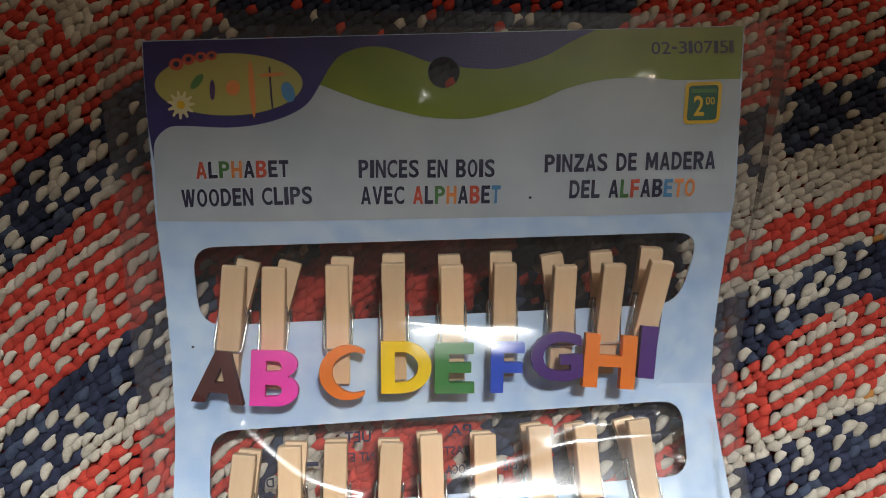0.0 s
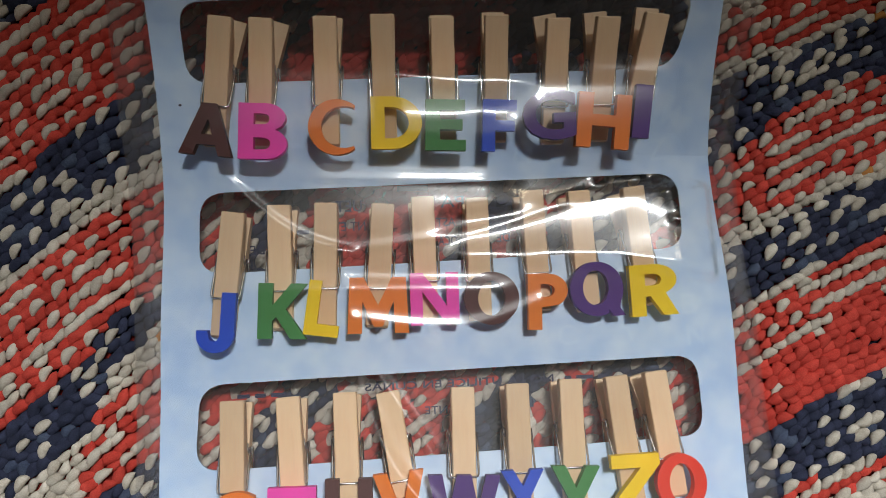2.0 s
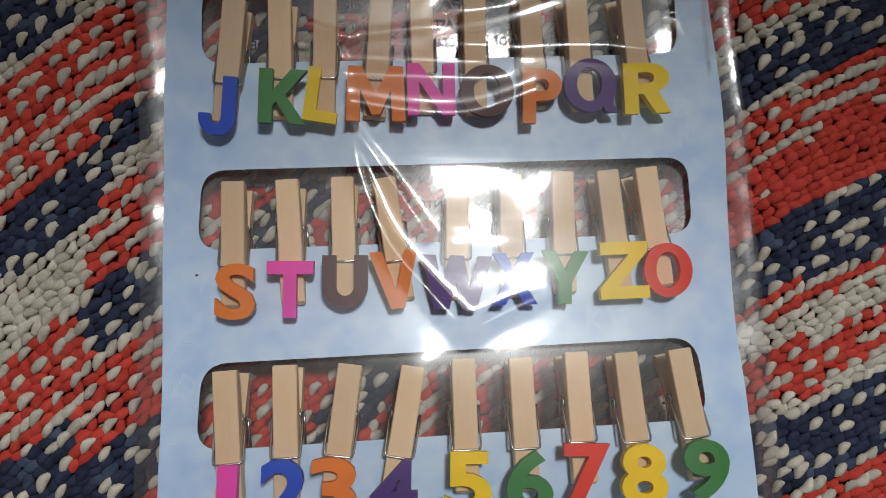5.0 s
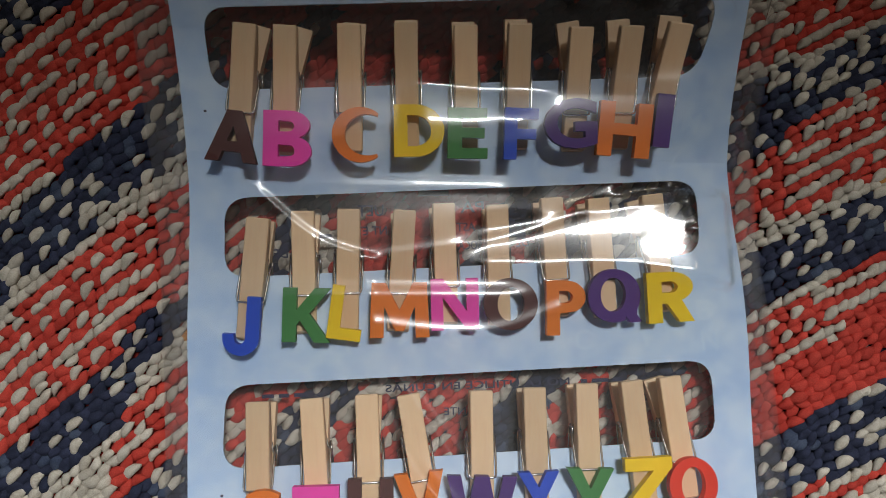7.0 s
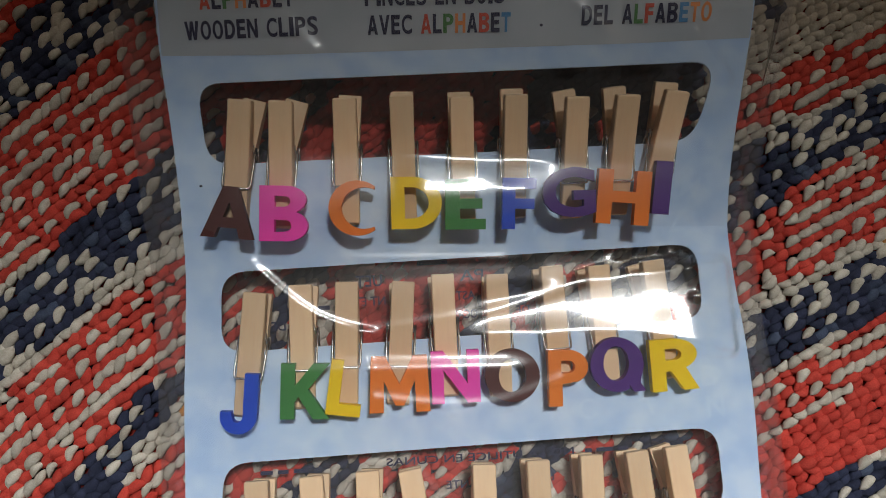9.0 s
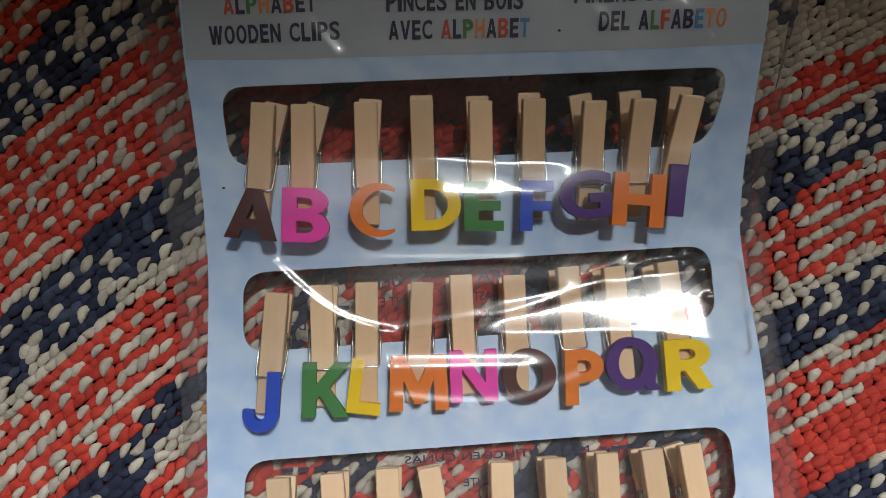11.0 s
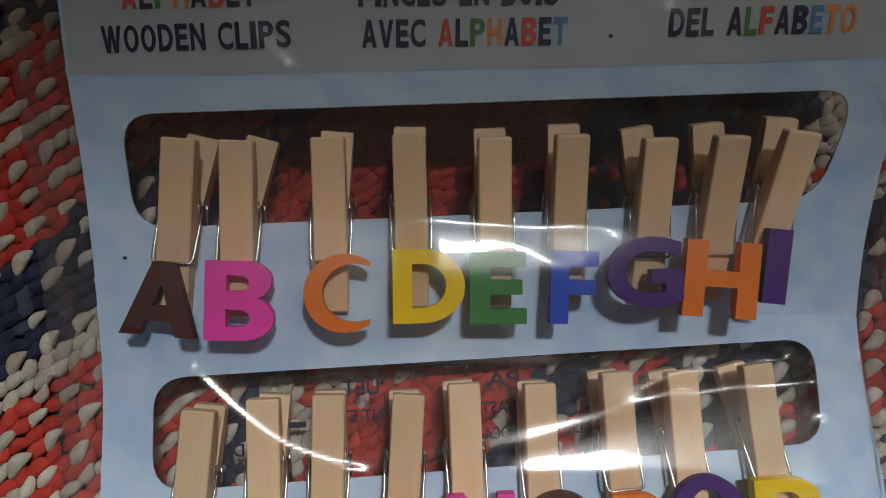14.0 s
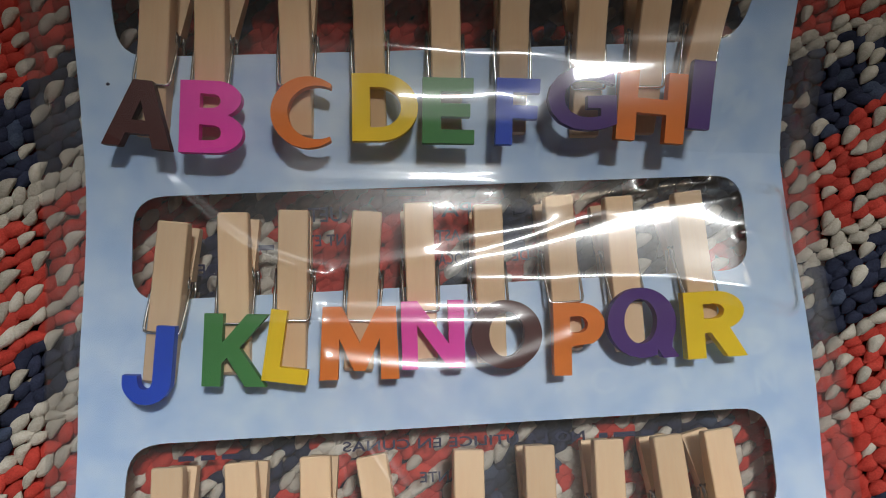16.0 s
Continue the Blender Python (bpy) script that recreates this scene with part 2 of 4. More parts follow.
def glyphs(text, bold=0.0):
    """Flat filled mesh of a text in the built-in font, with its bounds brought to 0..1 in width and height."""
    cu = bpy.data.curves.new("glyphs", "FONT")
    cu.body, cu.offset, cu.resolution_u = text, bold, 4
    cu.space_character = 1.0 + 2.2 * bold
    ob = bpy.data.objects.new("glyphs", cu)
    scene.collection.objects.link(ob)
    me = bpy.data.meshes.new_from_object(ob)
    bm = bmesh.new()
    bm.from_mesh(me)
    bpy.data.objects.remove(ob)
    bpy.data.curves.remove(cu)
    bpy.data.meshes.remove(me)
    x0, x1 = min(v.co.x for v in bm.verts), max(v.co.x for v in bm.verts)
    y0, y1 = min(v.co.y for v in bm.verts), max(v.co.y for v in bm.verts)
    for v in bm.verts:
        v.co.x, v.co.y = (v.co.x - x0) / (x1 - x0), (v.co.y - y0) / (y1 - y0)
    bmesh.ops.remove_doubles(bm, verts=bm.verts, dist=1e-5)
    return bm


def loft(sections):
    """Skin of closed rings with the same number of points, with end caps."""
    bm = bmesh.new()
    rings = [[bm.verts.new(p) for p in sec] for sec in sections]
    n = len(rings[0])
    for a, b in zip(rings, rings[1:]):
        for i in range(n):
            bm.faces.new((a[i], a[(i + 1) % n], b[(i + 1) % n], b[i]))
    bm.faces.new(rings[0])
    bm.faces.new(list(reversed(rings[-1])))
    return bm


def tube(points, radius, sides=6):
    """A round wire along a polyline."""
    pts = [Vector(p) for p in points]
    secs = []
    for i, p in enumerate(pts):
        d = (pts[min(i + 1, len(pts) - 1)] - pts[max(i - 1, 0)]).normalized()
        u = d.orthogonal().normalized() if i == 0 else (u - d * u.dot(d)).normalized()
        w = d.cross(u)
        secs.append([p + (u * math.cos(a) + w * math.sin(a)) * radius for a in (2 * math.pi * k / sides for k in range(sides))])
    return loft(secs)


# ---- the room: plain walls and ceiling that close the place ----
def slab(name, x0, y0, z0, x1, y1, z1, mat, label, category):
    v = [(x, y, z) for z in (z0, z1) for y in (y0, y1) for x in (x0, x1)]
    f = [(0, 2, 3, 1), (4, 5, 7, 6), (0, 1, 5, 4), (2, 6, 7, 3), (0, 4, 6, 2), (1, 3, 7, 5)]
    return tagged(link_mesh(name, v, f, mat), label, category, kind="structure")


slab("wall_north", -1900, 1800, -600, 1900, 1900, 2000, WALL_PAINT, "plain warm grey painted bedroom wall", "wall")
slab("wall_south", -1900, -1900, -600, 1900, -1800, 2000, WALL_PAINT, "plain warm grey painted bedroom wall", "wall")
slab("wall_west", -1900, -1800, -600, -1800, 1800, 2000, WALL_PAINT, "plain warm grey painted bedroom wall", "wall")
slab("wall_east", 1800, -1800, -600, 1900, 1800, 2000, WALL_PAINT, "plain warm grey painted bedroom wall", "wall")
slab("ceiling", -1900, -1900, 2000, 1900, 1900, 2080, WALL_PAINT, "plain warm grey painted ceiling", "ceiling")
slab("floor", -1900, -1900, -680, 1900, 1900, -600, WALL_PAINT, "plain floor below the covered bed", "floor")


# ---- blanket ----
SLOPE_X = [-100, -70, 90, 115, 150]
SLOPES = [0.93, 0.86, 0.60, 0.54, 0.42]
RISE_X = np.arange(-420, 451, 1.0)
RISE_Y = np.concatenate([[0.0], np.cumsum(np.interp(RISE_X[:-1] + 0.5, SLOPE_X, SLOPES))])
RISE_Y -= np.interp(10, RISE_X, RISE_Y)


def blanket_z(x, y):
    """The blanket sags under the packet."""
    inside = max(0.0, min(1.0, (104 - abs(x - 16)) / 30)) * max(0.0, min(1.0, (95 + (20 - abs(y + 70)) ) / 40))
    wave = 1.6 * noise.noise((x / 70, y / 70, 3.1)) + 0.8 * noise.noise((x / 26, y / 26, 7.7))
    return -8.5 * inside * inside * (3 - 2 * inside) + wave


# colour bands from the top down: where each ends at two places across the blanket, and its yarn
WEST_X = (-114, -80)
WEST_BANDS = [(150, 178, "red"), (118, 146, "navy"), (84, 100, "mixed"), (44.5, 76.5, "red"), (18, 49.5, "navy"), (-31, 1.5, "red"), (-56, -23.3, "navy"), (-61.5, -29, "cream"),
              (-101, -66.5, "red"), (-118.5, -91, "navy"), (-143, -109.5, "cream"), (-172, -140, "red"), (-196, -164, "navy"), (-210, -178, "cream"),
              (-262, -230, "red"), (-288, -256, "navy"), (-305, -273, "cream"), (-900, -900, "red")]
PANEL_X = (-82, -67)
PANEL_BANDS = [(-80, -62, "navy"), (-86.7, -76, "cream"), (-110, -101.5, "red"), (-131.5, -120.2, "navy"), (-160, -149, "red"), (-183, -172, "navy"), (-900, -900, "red")]
EAST_X = (103, 120, 149)
EAST_BANDS = [(150, 160, 172, "red"), (130, 140, 151, "navy"), (65, 76, 84, "red"), (48, 56.5, 66, "navy"), (29.3, 36, 47.5, "cream"), (15, 22.3, 32.3, "red"),
              (10.5, 19.5, 29.3, "cream"), (-11.5, -0.5, 11, "navy"), (-34.5, -27.5, -13, "red"), (-40.5, -31.8, -18, "cream"), (-58, -48.5, -35.2, "navy"),
              (-81, -67.2, -51, "rich"), (-94.7, -84, -70, "solid"), (-100.5, -89, -75, "rich"), (-119.7, -108.5, -97.3, "navy"), (-125.3, -117, -105.8, "rich"),
              (-137.5, -126.7, -115.5, "cream"), (-149.8, -143.2, -129, "red"), (-155, -148.8, -134, "cream"), (-178, -170, -157, "navy"), (-200, -192, -180, "red"),
              (-212, -204, -192, "cream"), (-236, -228, -215, "navy"), (-262, -254, -241, "solid"), (-900, -900, -900, "red")]
SEAM_Y = [-153, -135, -116, -92, -77]
SEAM_X = [-87, -86, -85, -83, -79]


def band_at(xs, bands, x, y):
    """The yarn at a place; each band's end runs straight between its two or three heights and on past them."""
    for *ends, kind in bands:
        low = float(np.interp(x, xs, ends))
        if x < xs[0]:
            low -= 0.9 * (xs[0] - x)
        elif x > xs[-1]:
            low += (0.45 if xs is EAST_X else 0.9) * (x - xs[-1])
        if y > low:
            return kind
    return "red"


def yarn_kind(x, y):
    if x > (88 if -12 < y < 40 else 62 + 8 * noise.noise((y / 30, 0, 0))):
        return band_at(EAST_X, EAST_BANDS, x, y)
    if x > -58:
        # below the packet, seen through the card's windows
        u = x - 0.7 * (y + 35)
        if y > -12:
            u = x - 0.7 * (y - 12)
            # navy stretch, its cream left out for the raised card's shade; hang hole too
            return "dark" if y > 40 or u > 24 or -46 < u < -36 else "solid"
        if y > -62:
            return "red" if u < -42 else "navy" if u < -31 else "mixed" if u < -12 else "solid" if u < 20 else "navy" if u < 34 else "red" if u < 47 else "navy"
        u = x - 0.7 * (y + 88)
        return ("mixed" if u < -46 else "red" if u < -36 else "navy" if u < -20 else "mixed" if u < -9 else "red" if u < 24
                else "navy" if u < 40 else "mixed" if u < 50 else "red")
    seam = float(np.interp(y, SEAM_Y, SEAM_X)) + 1.5 * noise.noise((y / 9, 2.0, 0))
    if y < -60 and x > seam:
        return band_at(PANEL_X, PANEL_BANDS, x, y)
    return band_at(WEST_X, WEST_BANDS, x, y)


def bean_shape(n_u, n_v):
    """One purl bump: a bean bent over its row, pointed at the ends."""
    pts, quads = [], []
    for i in range(n_u):
        t = -1 + 2 * i / (n_u - 1)
        r = max(0.0, 1 - abs(t) ** 2.0) ** 0.72 * 0.96 + 0.04
        for j in range(n_v):
            a = 2 * math.pi * j / n_v
            pts.append((t, math.cos(a) * r, math.sin(a) * r - 0.28 * t * t))
    for i in range(n_u - 1):
        for j in range(n_v):
            a, b = i * n_v + j, i * n_v + (j + 1) % n_v
            quads.append((a, b, b + n_v, a + n_v))
    return np.array(pts), np.array(quads)


def build_blanket():
    rng = random.Random(11)
    shapes = [bean_shape(8, 7), bean_shape(5, 4)]
    verts, faces, mats = [], [], []
    count = 0
    along = 3.65
    for row in range(-125, 126):
        flecked = row % 2 == 0
        lift = rng.uniform(-0.2, 0.2)
        x = -290 + rng.random() * along
        k_row = row // 2 % 2
        while x < 320:
            k_row += 1
            beat = k_row % 2 == 0
            slope = float(np.interp(x, SLOPE_X, SLOPES))
            fan = float(np.interp(x, [-110, 120], [3.55, 2.85]))
            y = -40 + row * fan + float(np.interp(x, RISE_X, RISE_Y)) + rng.uniform(-0.3, 0.3) + 0.9 * noise.noise((x / 22, row * 0.3, 4.0))
            step = along / math.sqrt(1 + slope * slope)
            if -320 < y < 250:
                kind = yarn_kind(x, y + 2.6 * noise.noise((x / 13, y / 13, 1.5)))
                u = rng.random()
                run = noise.noise((x / 15, row * 0.9, 8.0))
                if kind in ("red", "rich"):
                    # cream bumps on every second row, now and then a run of them
                    zig = 0.9 if run > (0.1 if kind == "red" else -0.12) else 0.04
                    c = "cream" if flecked and u < (0.97 if beat else zig) else "cream" if u < 0.015 else "red"
                elif kind == "solid":
                    c = "red" if u < 0.985 else "cream"
                elif kind == "mixed":
                    c = "cream" if u < 0.6 else "red"
                elif kind == "dark":
                    # navy with few flecks: shade under the card put into the yarn
                    c = "cream" if u < 0.04 else "red" if u < 0.12 else "slate" if u < 0.2 else "navy"
                elif kind == "navy":
                    tuft = noise.noise((x / 9, y / 9, 14.0)) > 0.42
                    c = "cream" if u < (0.62 if flecked and beat else 0.75 if tuft else 0.05) else "slate" if noise.noise((x / 5, y / 4, 21.0)) > 0.28 else "navy"
                else:
                    c = "cream" if u < 0.985 else "orange"
                fleck = c == "cream" and kind in ("red", "rich", "navy")
                lean = 13 if fleck else 18 if beat else -8
                heading = math.atan(slope) + radians(lean + rng.uniform(-9, 9))
                ca, sa = math.cos(heading), math.sin(heading)
                size = rng.uniform(0.86, 1.2)
                lx, ly, lz = (2.9, 1.42, 1.3) if fleck else (2.7, 1.5, 1.35) if kind == "cream" else (2.9, 1.65, 1.3)
                close = -145 < x < 180 and -195 < y < 130
                bean, quads = shapes[0] if close else shapes[1]
                px, py, pz = bean[:, 0] * lx * size, bean[:, 1] * ly * size, bean[:, 2] * lz * size
                py = py + (0.65 if beat else -0.6) * (bean[:, 0] ** 2) * (-1 if flecked else 1) + 0.22 * np.sin(bean[:, 0] * 2.6 + row)
                z = blanket_z(x, y) - 1.9 + (0.8 if fleck else 0.0) + lift + rng.uniform(-0.3, 0.3)
                verts.append(np.stack([x + ca * px - sa * py, y + sa * px + ca * py, z + pz], 1))
                faces.append(quads + count)
                mats.append(np.full(len(quads), YARN_NAMES.index(c)))
                count += len(bean)
            x += step * rng.uniform(0.93, 1.07)
    verts = np.concatenate(verts) * MM
    faces = np.concatenate(faces)
    me = bpy.data.meshes.new("stitches")
    me.from_pydata(verts.tolist(), [], faces.tolist())
    me.polygons.foreach_set("material_index", np.concatenate(mats).astype(np.int32))
    me.polygons.foreach_set("use_smooth", np.ones(len(faces), bool))
    for name in YARN_NAMES:
        me.materials.append(YARNS[name])
    me.update()
    # backing sheet, out to the edge of the bed
    bx = [-900, -500, -400] + list(range(-340, 371, 10)) + [430, 520, 900]
    by = [-900, -600, -430] + list(range(-370, 301, 10)) + [360, 600, 900]
    vs = [(x, y, blanket_z(x, y) - 3.4 if -345 < x < 375 and -375 < y < 305 else -3.4) for y in by for x in bx]
    n = len(bx)
    fs = [(j * n + i, j * n + i + 1, (j + 1) * n + i + 1, (j + 1) * n + i) for j in range(len(by) - 1) for i in range(n - 1)]
    base = link_mesh("knitted_blanket", vs, fs, BLANKET_BACK, smooth=True)
    tagged(base, "chunky knitted blanket in red, cream and navy stripes", "blanket")
    st = new("stitches", me)
    st.parent = base
    tagged(st, "thick red, cream and navy yarn stitches", kind="stuff")


build_blanket()

# bed below the blanket
slab("bed_base", -890, -890, -600, 890, 890, -25, BLANKET_BACK, "mattress hidden below the knitted blanket", "bed")

# ---- packet: card ----
WINDOWS = [
    [(-58.6, 23.2), (82.6, 27.8), (79.2, 8.2), (-56.0, 1.7)],
    [(-53.5, -27.6), (83.2, -20.0), (85.0, -42.0), (-53.5, -50.0)],
    [(-52.5, -80.2), (87.0, -73.0), (88.0, -95.4), (-52.5, -102.8)],
    [(-48.7, -133.2), (86.2, -125.0), (88.5, -147.0), (-49.0, -155.5)],
]
LEFT_EDGE = [(-69.2, 76.2), (-67.8, 51), (-67.0, 24), (-64.5, 0), (-63.0, -22), (-63.4, -58), (-62.4, -90), (-61.2, -110), (-58.6, -140), (-58.0, -170), (-56.5, -196)]
RIGHT_EDGE = [(102.5, -190), (101.0, -165), (99.5, -140), (98.3, -120), (98.7, -77), (97.2, -50), (94.6, -30), (92.4, -14), (90.9, 10), (90.0, 40), (89.6, 60), (90.6, 81.4)]
card_thing = tagged(new("clip_card"), "pale blue printed hang card with four cut-out windows", "card")
outer = smooth_line(LEFT_EDGE, 4) + smooth_line(RIGHT_EDGE, 4)
holes = [list(reversed(rounded(w, 7.0))) for w in WINDOWS] + [list(reversed(ring(10.3, 68.5, 4.2, 4.2)))]
part("sheet", drape(outline_mesh([outer] + holes), 0.0, 3.0, 0.45), CARD, card_thing, smooth=False)

navy_line = [(-66.8, 45.5), (-66.3, 50.3), (-63.5, 53.4), (-59.5, 54.4), (-47.3, 54.0), (-38.3, 54.9), (-30.8, 57.1), (-25.5, 60.3), (-22.4, 65.0)]
green_low = [(-22.4, 65.0), (-11.3, 61.0), (-2.4, 58.6), (6.6, 56.8), (17.2, 56.5), (27.6, 58.7), (35.1, 60.9), (42.6, 64.2), (51.6, 66.5), (62.1, 67.3), (72.7, 66.7), (89.3, 67.1)]
green_up = [(-22.4, 65.0), (-19.6, 69.8), (-16.6, 72.9), (-11.4, 74.8), (-5.5, 74.9), (0.5, 73.3), (6.5, 71.1), (15.5, 69.7), (24.5, 69.4), (32.0, 71.0), (38.0, 73.2), (44.0, 76.6), (50.5, 79.8)]
navy_shape = [(-68.9, 75.9), (-67.9, 55)] + smooth_line(navy_line) + smooth_line(green_up) + [(50.5, 79.9)]
part("navy_band", drape(punch(outline_mesh([navy_shape]), 10.3, 68.5, 4.2), 0.12, 3.0), NAVY_PRINT, card_thing, "dark navy printed header band")
green_shape = smooth_line(green_low) + [(90.3, 81.2), (50.6, 79.9)] + list(reversed(smooth_line(green_up)))
part("green_wave", drape(punch(outline_mesh([green_shape]), 10.3, 68.5, 4.2), 0.16, 3.0), GREEN_PRINT, card_thing, "olive green printed wave")
grey_shape = smooth_line(navy_line) + smooth_line(green_low) + [(89.4, 55), (89.6, 40), (89.9, 33)] + [(60, 32), (10, 31), (-40, 30), (-66.8, 30)]
part("grey_panel", drape(outline_mesh([grey_shape]), 0.08, 3.0), GREY_PRINT, card_thing, "pale grey printed title panel")


def letter_shape(ch):
    """Outlines of the fat sans letters that differ from the built-in font, in a unit box; None for the others."""
    def arc(cx, cy, rx, ry, a0, a1, n=28):
        return [(cx + rx * math.cos(radians(a0 + (a1 - a0) * i / n)), cy + ry * math.sin(radians(a0 + (a1 - a0) * i / n))) for i in range(n + 1)]

    if ch == "C":
        return [arc(0.58, 0.5, 0.58, 0.5, 52, 308) + arc(0.72, 0.5, 0.46, 0.375, 296, 64)]
    if ch in "O0":
        return [ring(0.5, 0.5, 0.5, 0.5, 40), list(reversed(ring(0.5, 0.5, 0.25, 0.335, 36)))]
    if ch == "Q":
        rim = [(0.48 + 0.48 * math.cos(a), 0.5 + 0.5 * math.sin(a)) for a in (2 * math.pi * i / 40 for i in range(40))]
        rim[34:37] = [(0.70, 0.13), (0.78, 0.0), (1.0, 0.02), (0.90, 0.16)]
        return [rim, list(reversed(ring(0.46, 0.52, 0.23, 0.32, 36)))]
    if ch == "M":
        return [[(0, 0), (0.04, 1), (0.27, 1), (0.5, 0.50), (0.73, 1), (0.96, 1), (1, 0), (0.77, 0), (0.755, 0.56), (0.57, 0.12), (0.43, 0.12), (0.245, 0.56), (0.23, 0)]]
    if ch == "I":
        return [[(0, 0), (1, 0), (1, 1), (0, 1)]]
    if ch == "A":
        return [[(0, 0), (0.36, 1), (0.64, 1), (1, 0), (0.74, 0), (0.675, 0.2), (0.325, 0.2), (0.26, 0)], [(0.40, 0.40), (0.60, 0.40), (0.5, 0.70)]]
    if ch == "W":
        return [[(0, 1), (0.2, 0), (0.41, 0), (0.5, 0.50), (0.59, 0), (0.8, 0), (1, 1), (0.80, 1), (0.70, 0.40), (0.60, 1), (0.40, 1), (0.30, 0.40), (0.20, 1)]]
    if ch == "N":
        return [[(0, 0), (0, 1), (0.26, 1), (0.75, 0.36), (0.75, 1), (1, 1), (1, 0), (0.74, 0), (0.25, 0.64), (0.25, 0)]]
    if ch == "V":
        return [[(0, 1), (0.36, 0), (0.64, 0), (1, 1), (0.73, 1), (0.5, 0.32), (0.27, 1)]]
    if ch == "X":
        return [[(0, 0), (0.35, 0.52), (0.04, 1), (0.32, 1), (0.5, 0.71), (0.68, 1), (0.96, 1), (0.65, 0.52), (1, 0), (0.71, 0), (0.5, 0.33), (0.29, 0)]]
    if ch == "Y":
        return [[(0.36, 0), (0.36, 0.40), (0, 1), (0.29, 1), (0.5, 0.62), (0.71, 1), (1, 1), (0.64, 0.40), (0.64, 0)]]
    if ch == "Z":
        return [[(0, 0), (0, 0.2), (0.62, 0.78), (0.04, 0.78), (0.04, 1), (1, 1), (1, 0.82), (0.38, 0.22), (1, 0.22), (1, 0)]]
    if ch == "T":
        return [[(0.36, 0), (0.36, 0.77), (0, 0.77), (0, 1), (1, 1), (1, 0.77), (0.64, 0.77), (0.64, 0)]]
    if ch == "L":
        return [[(0, 0), (0, 1), (0.36, 1), (0.36, 0.21), (1, 0.21), (1, 0)]]
    if ch == "H":
        return [[(0, 0), (0, 1), (0.28, 1), (0.28, 0.61), (0.72, 0.61), (0.72, 1), (1, 1), (1, 0), (0.72, 0), (0.72, 0.40), (0.28, 0.40), (0.28, 0)]]
    if ch == "E":
        return [[(0, 0), (0, 1), (0.98, 1), (0.98, 0.79), (0.36, 0.79), (0.36, 0.61), (0.92, 0.61), (0.92, 0.41), (0.36, 0.41), (0.36, 0.21), (1, 0.21), (1, 0)]]
    if ch == "F":
        return [[(0, 0), (0, 1), (1, 1), (1, 0.79), (0.38, 0.79), (0.38, 0.60), (0.95, 0.60), (0.95, 0.40), (0.38, 0.40), (0.38, 0)]]
    if ch == "K":
        return [[(0, 0), (0, 1), (0.29, 1), (0.29, 0.60), (0.66, 1), (1, 1), (0.56, 0.53), (1, 0), (0.67, 0), (0.37, 0.40), (0.29, 0.31), (0.29, 0)]]
    if ch == "D":
        return [[(0, 0), (0, 1)] + arc(0.42, 0.5, 0.58, 0.5, 90, -90), [(0.27, 0.2)] + arc(0.40, 0.5, 0.34, 0.3, -90, 90) + [(0.27, 0.8)]]
    if ch in "PR":
        rim = [(0, 0), (0, 1)] + arc(0.52, 0.70, 0.48, 0.30, 90, -62, 18)
        rim += [(0.34, 0.40), (0.34, 0)] if ch == "P" else [(1.0, 0), (0.68, 0), (0.42, 0.38), (0.31, 0.38), (0.31, 0)]
        return [rim, [(0.32, 0.59)] + arc(0.50, 0.70, 0.17, 0.115, -90, 90, 10) + [(0.32, 0.81)]]
    if ch == "B":
        rim = [(0, 0), (0, 1)] + arc(0.56, 0.75, 0.40, 0.25, 90, -62, 14) + arc(0.56, 0.28, 0.44, 0.28, 62, -90, 14)
        return [rim, [(0.31, 0.17)] + arc(0.52, 0.28, 0.14, 0.105, -90, 90, 8) + [(0.31, 0.39)], [(0.31, 0.62)] + arc(0.52, 0.72, 0.12, 0.095, -90, 90, 8) + [(0.31, 0.82)]]
    if ch == "U":
        return [[(0, 1), (0, 0.42)] + arc(0.5, 0.42, 0.5, 0.42, 180, 360, 20) + [(1, 1), (0.70, 1), (0.70, 0.42)] + arc(0.5, 0.42, 0.20, 0.2, 0, -180, 14) + [(0.30, 1)]]
    if ch == "J":
        return [[(1, 1), (1, 0.30)] + arc(0.5, 0.30, 0.5, 0.30, 0, -170, 18) + [(0.0, 0.36), (0.30, 0.36)] + arc(0.47, 0.30, 0.15, 0.11, 190, 360, 12) + [(0.62, 1)]]
    return None


def printed(text, x, y, width, height, turn, colours, bold=0.022, lift=0.3):
    """A printed word, letter by letter in its inks, laid on the card."""
    c, s = math.cos(radians(turn)), math.sin(radians(turn))
    widths = {"I": 0.42, "W": 1.35, "M": 1.25, "L": 0.85, "E": 0.85, "F": 0.85, "T": 0.9, "-": 0.6, " ": 0.55, "1": 0.45}
    total = sum(widths.get(ch, 1.0) + 0.16 for ch in text) - 0.16
    unit = width / total
    at = 0.0
    runs = {}
    for i, ch in enumerate(text):
        w = widths.get(ch, 1.0)
        if ch != " ":
            shape = letter_shape(ch) if bold > 0.01 and ch not in "CQ" else None
            g = outline_mesh(shape) if shape else glyphs(ch, bold)
            for v in g.verts:
                lx, ly = (at + v.co.x * w) * unit, v.co.y * height
                if ch == "-":
                    ly = height * (0.4 + 0.18 * v.co.y)
                px, py = x + c * lx - s * ly, y + s * lx + c * ly
                v.co = (px, py, card_z(px, py) + lift)
            runs.setdefault(colours[min(i, len(colours) - 1)], []).append(g)
        at += w + 0.16
    for key, some in runs.items():
        whole = bmesh.new()
        for g in some:
            scrap = bpy.data.meshes.new("scrap")
            g.to_mesh(scrap)
            whole.from_mesh(scrap)
            g.free()
            bpy.data.meshes.remove(scrap)
        part("printed_word", whole, INKS[key], card_thing)


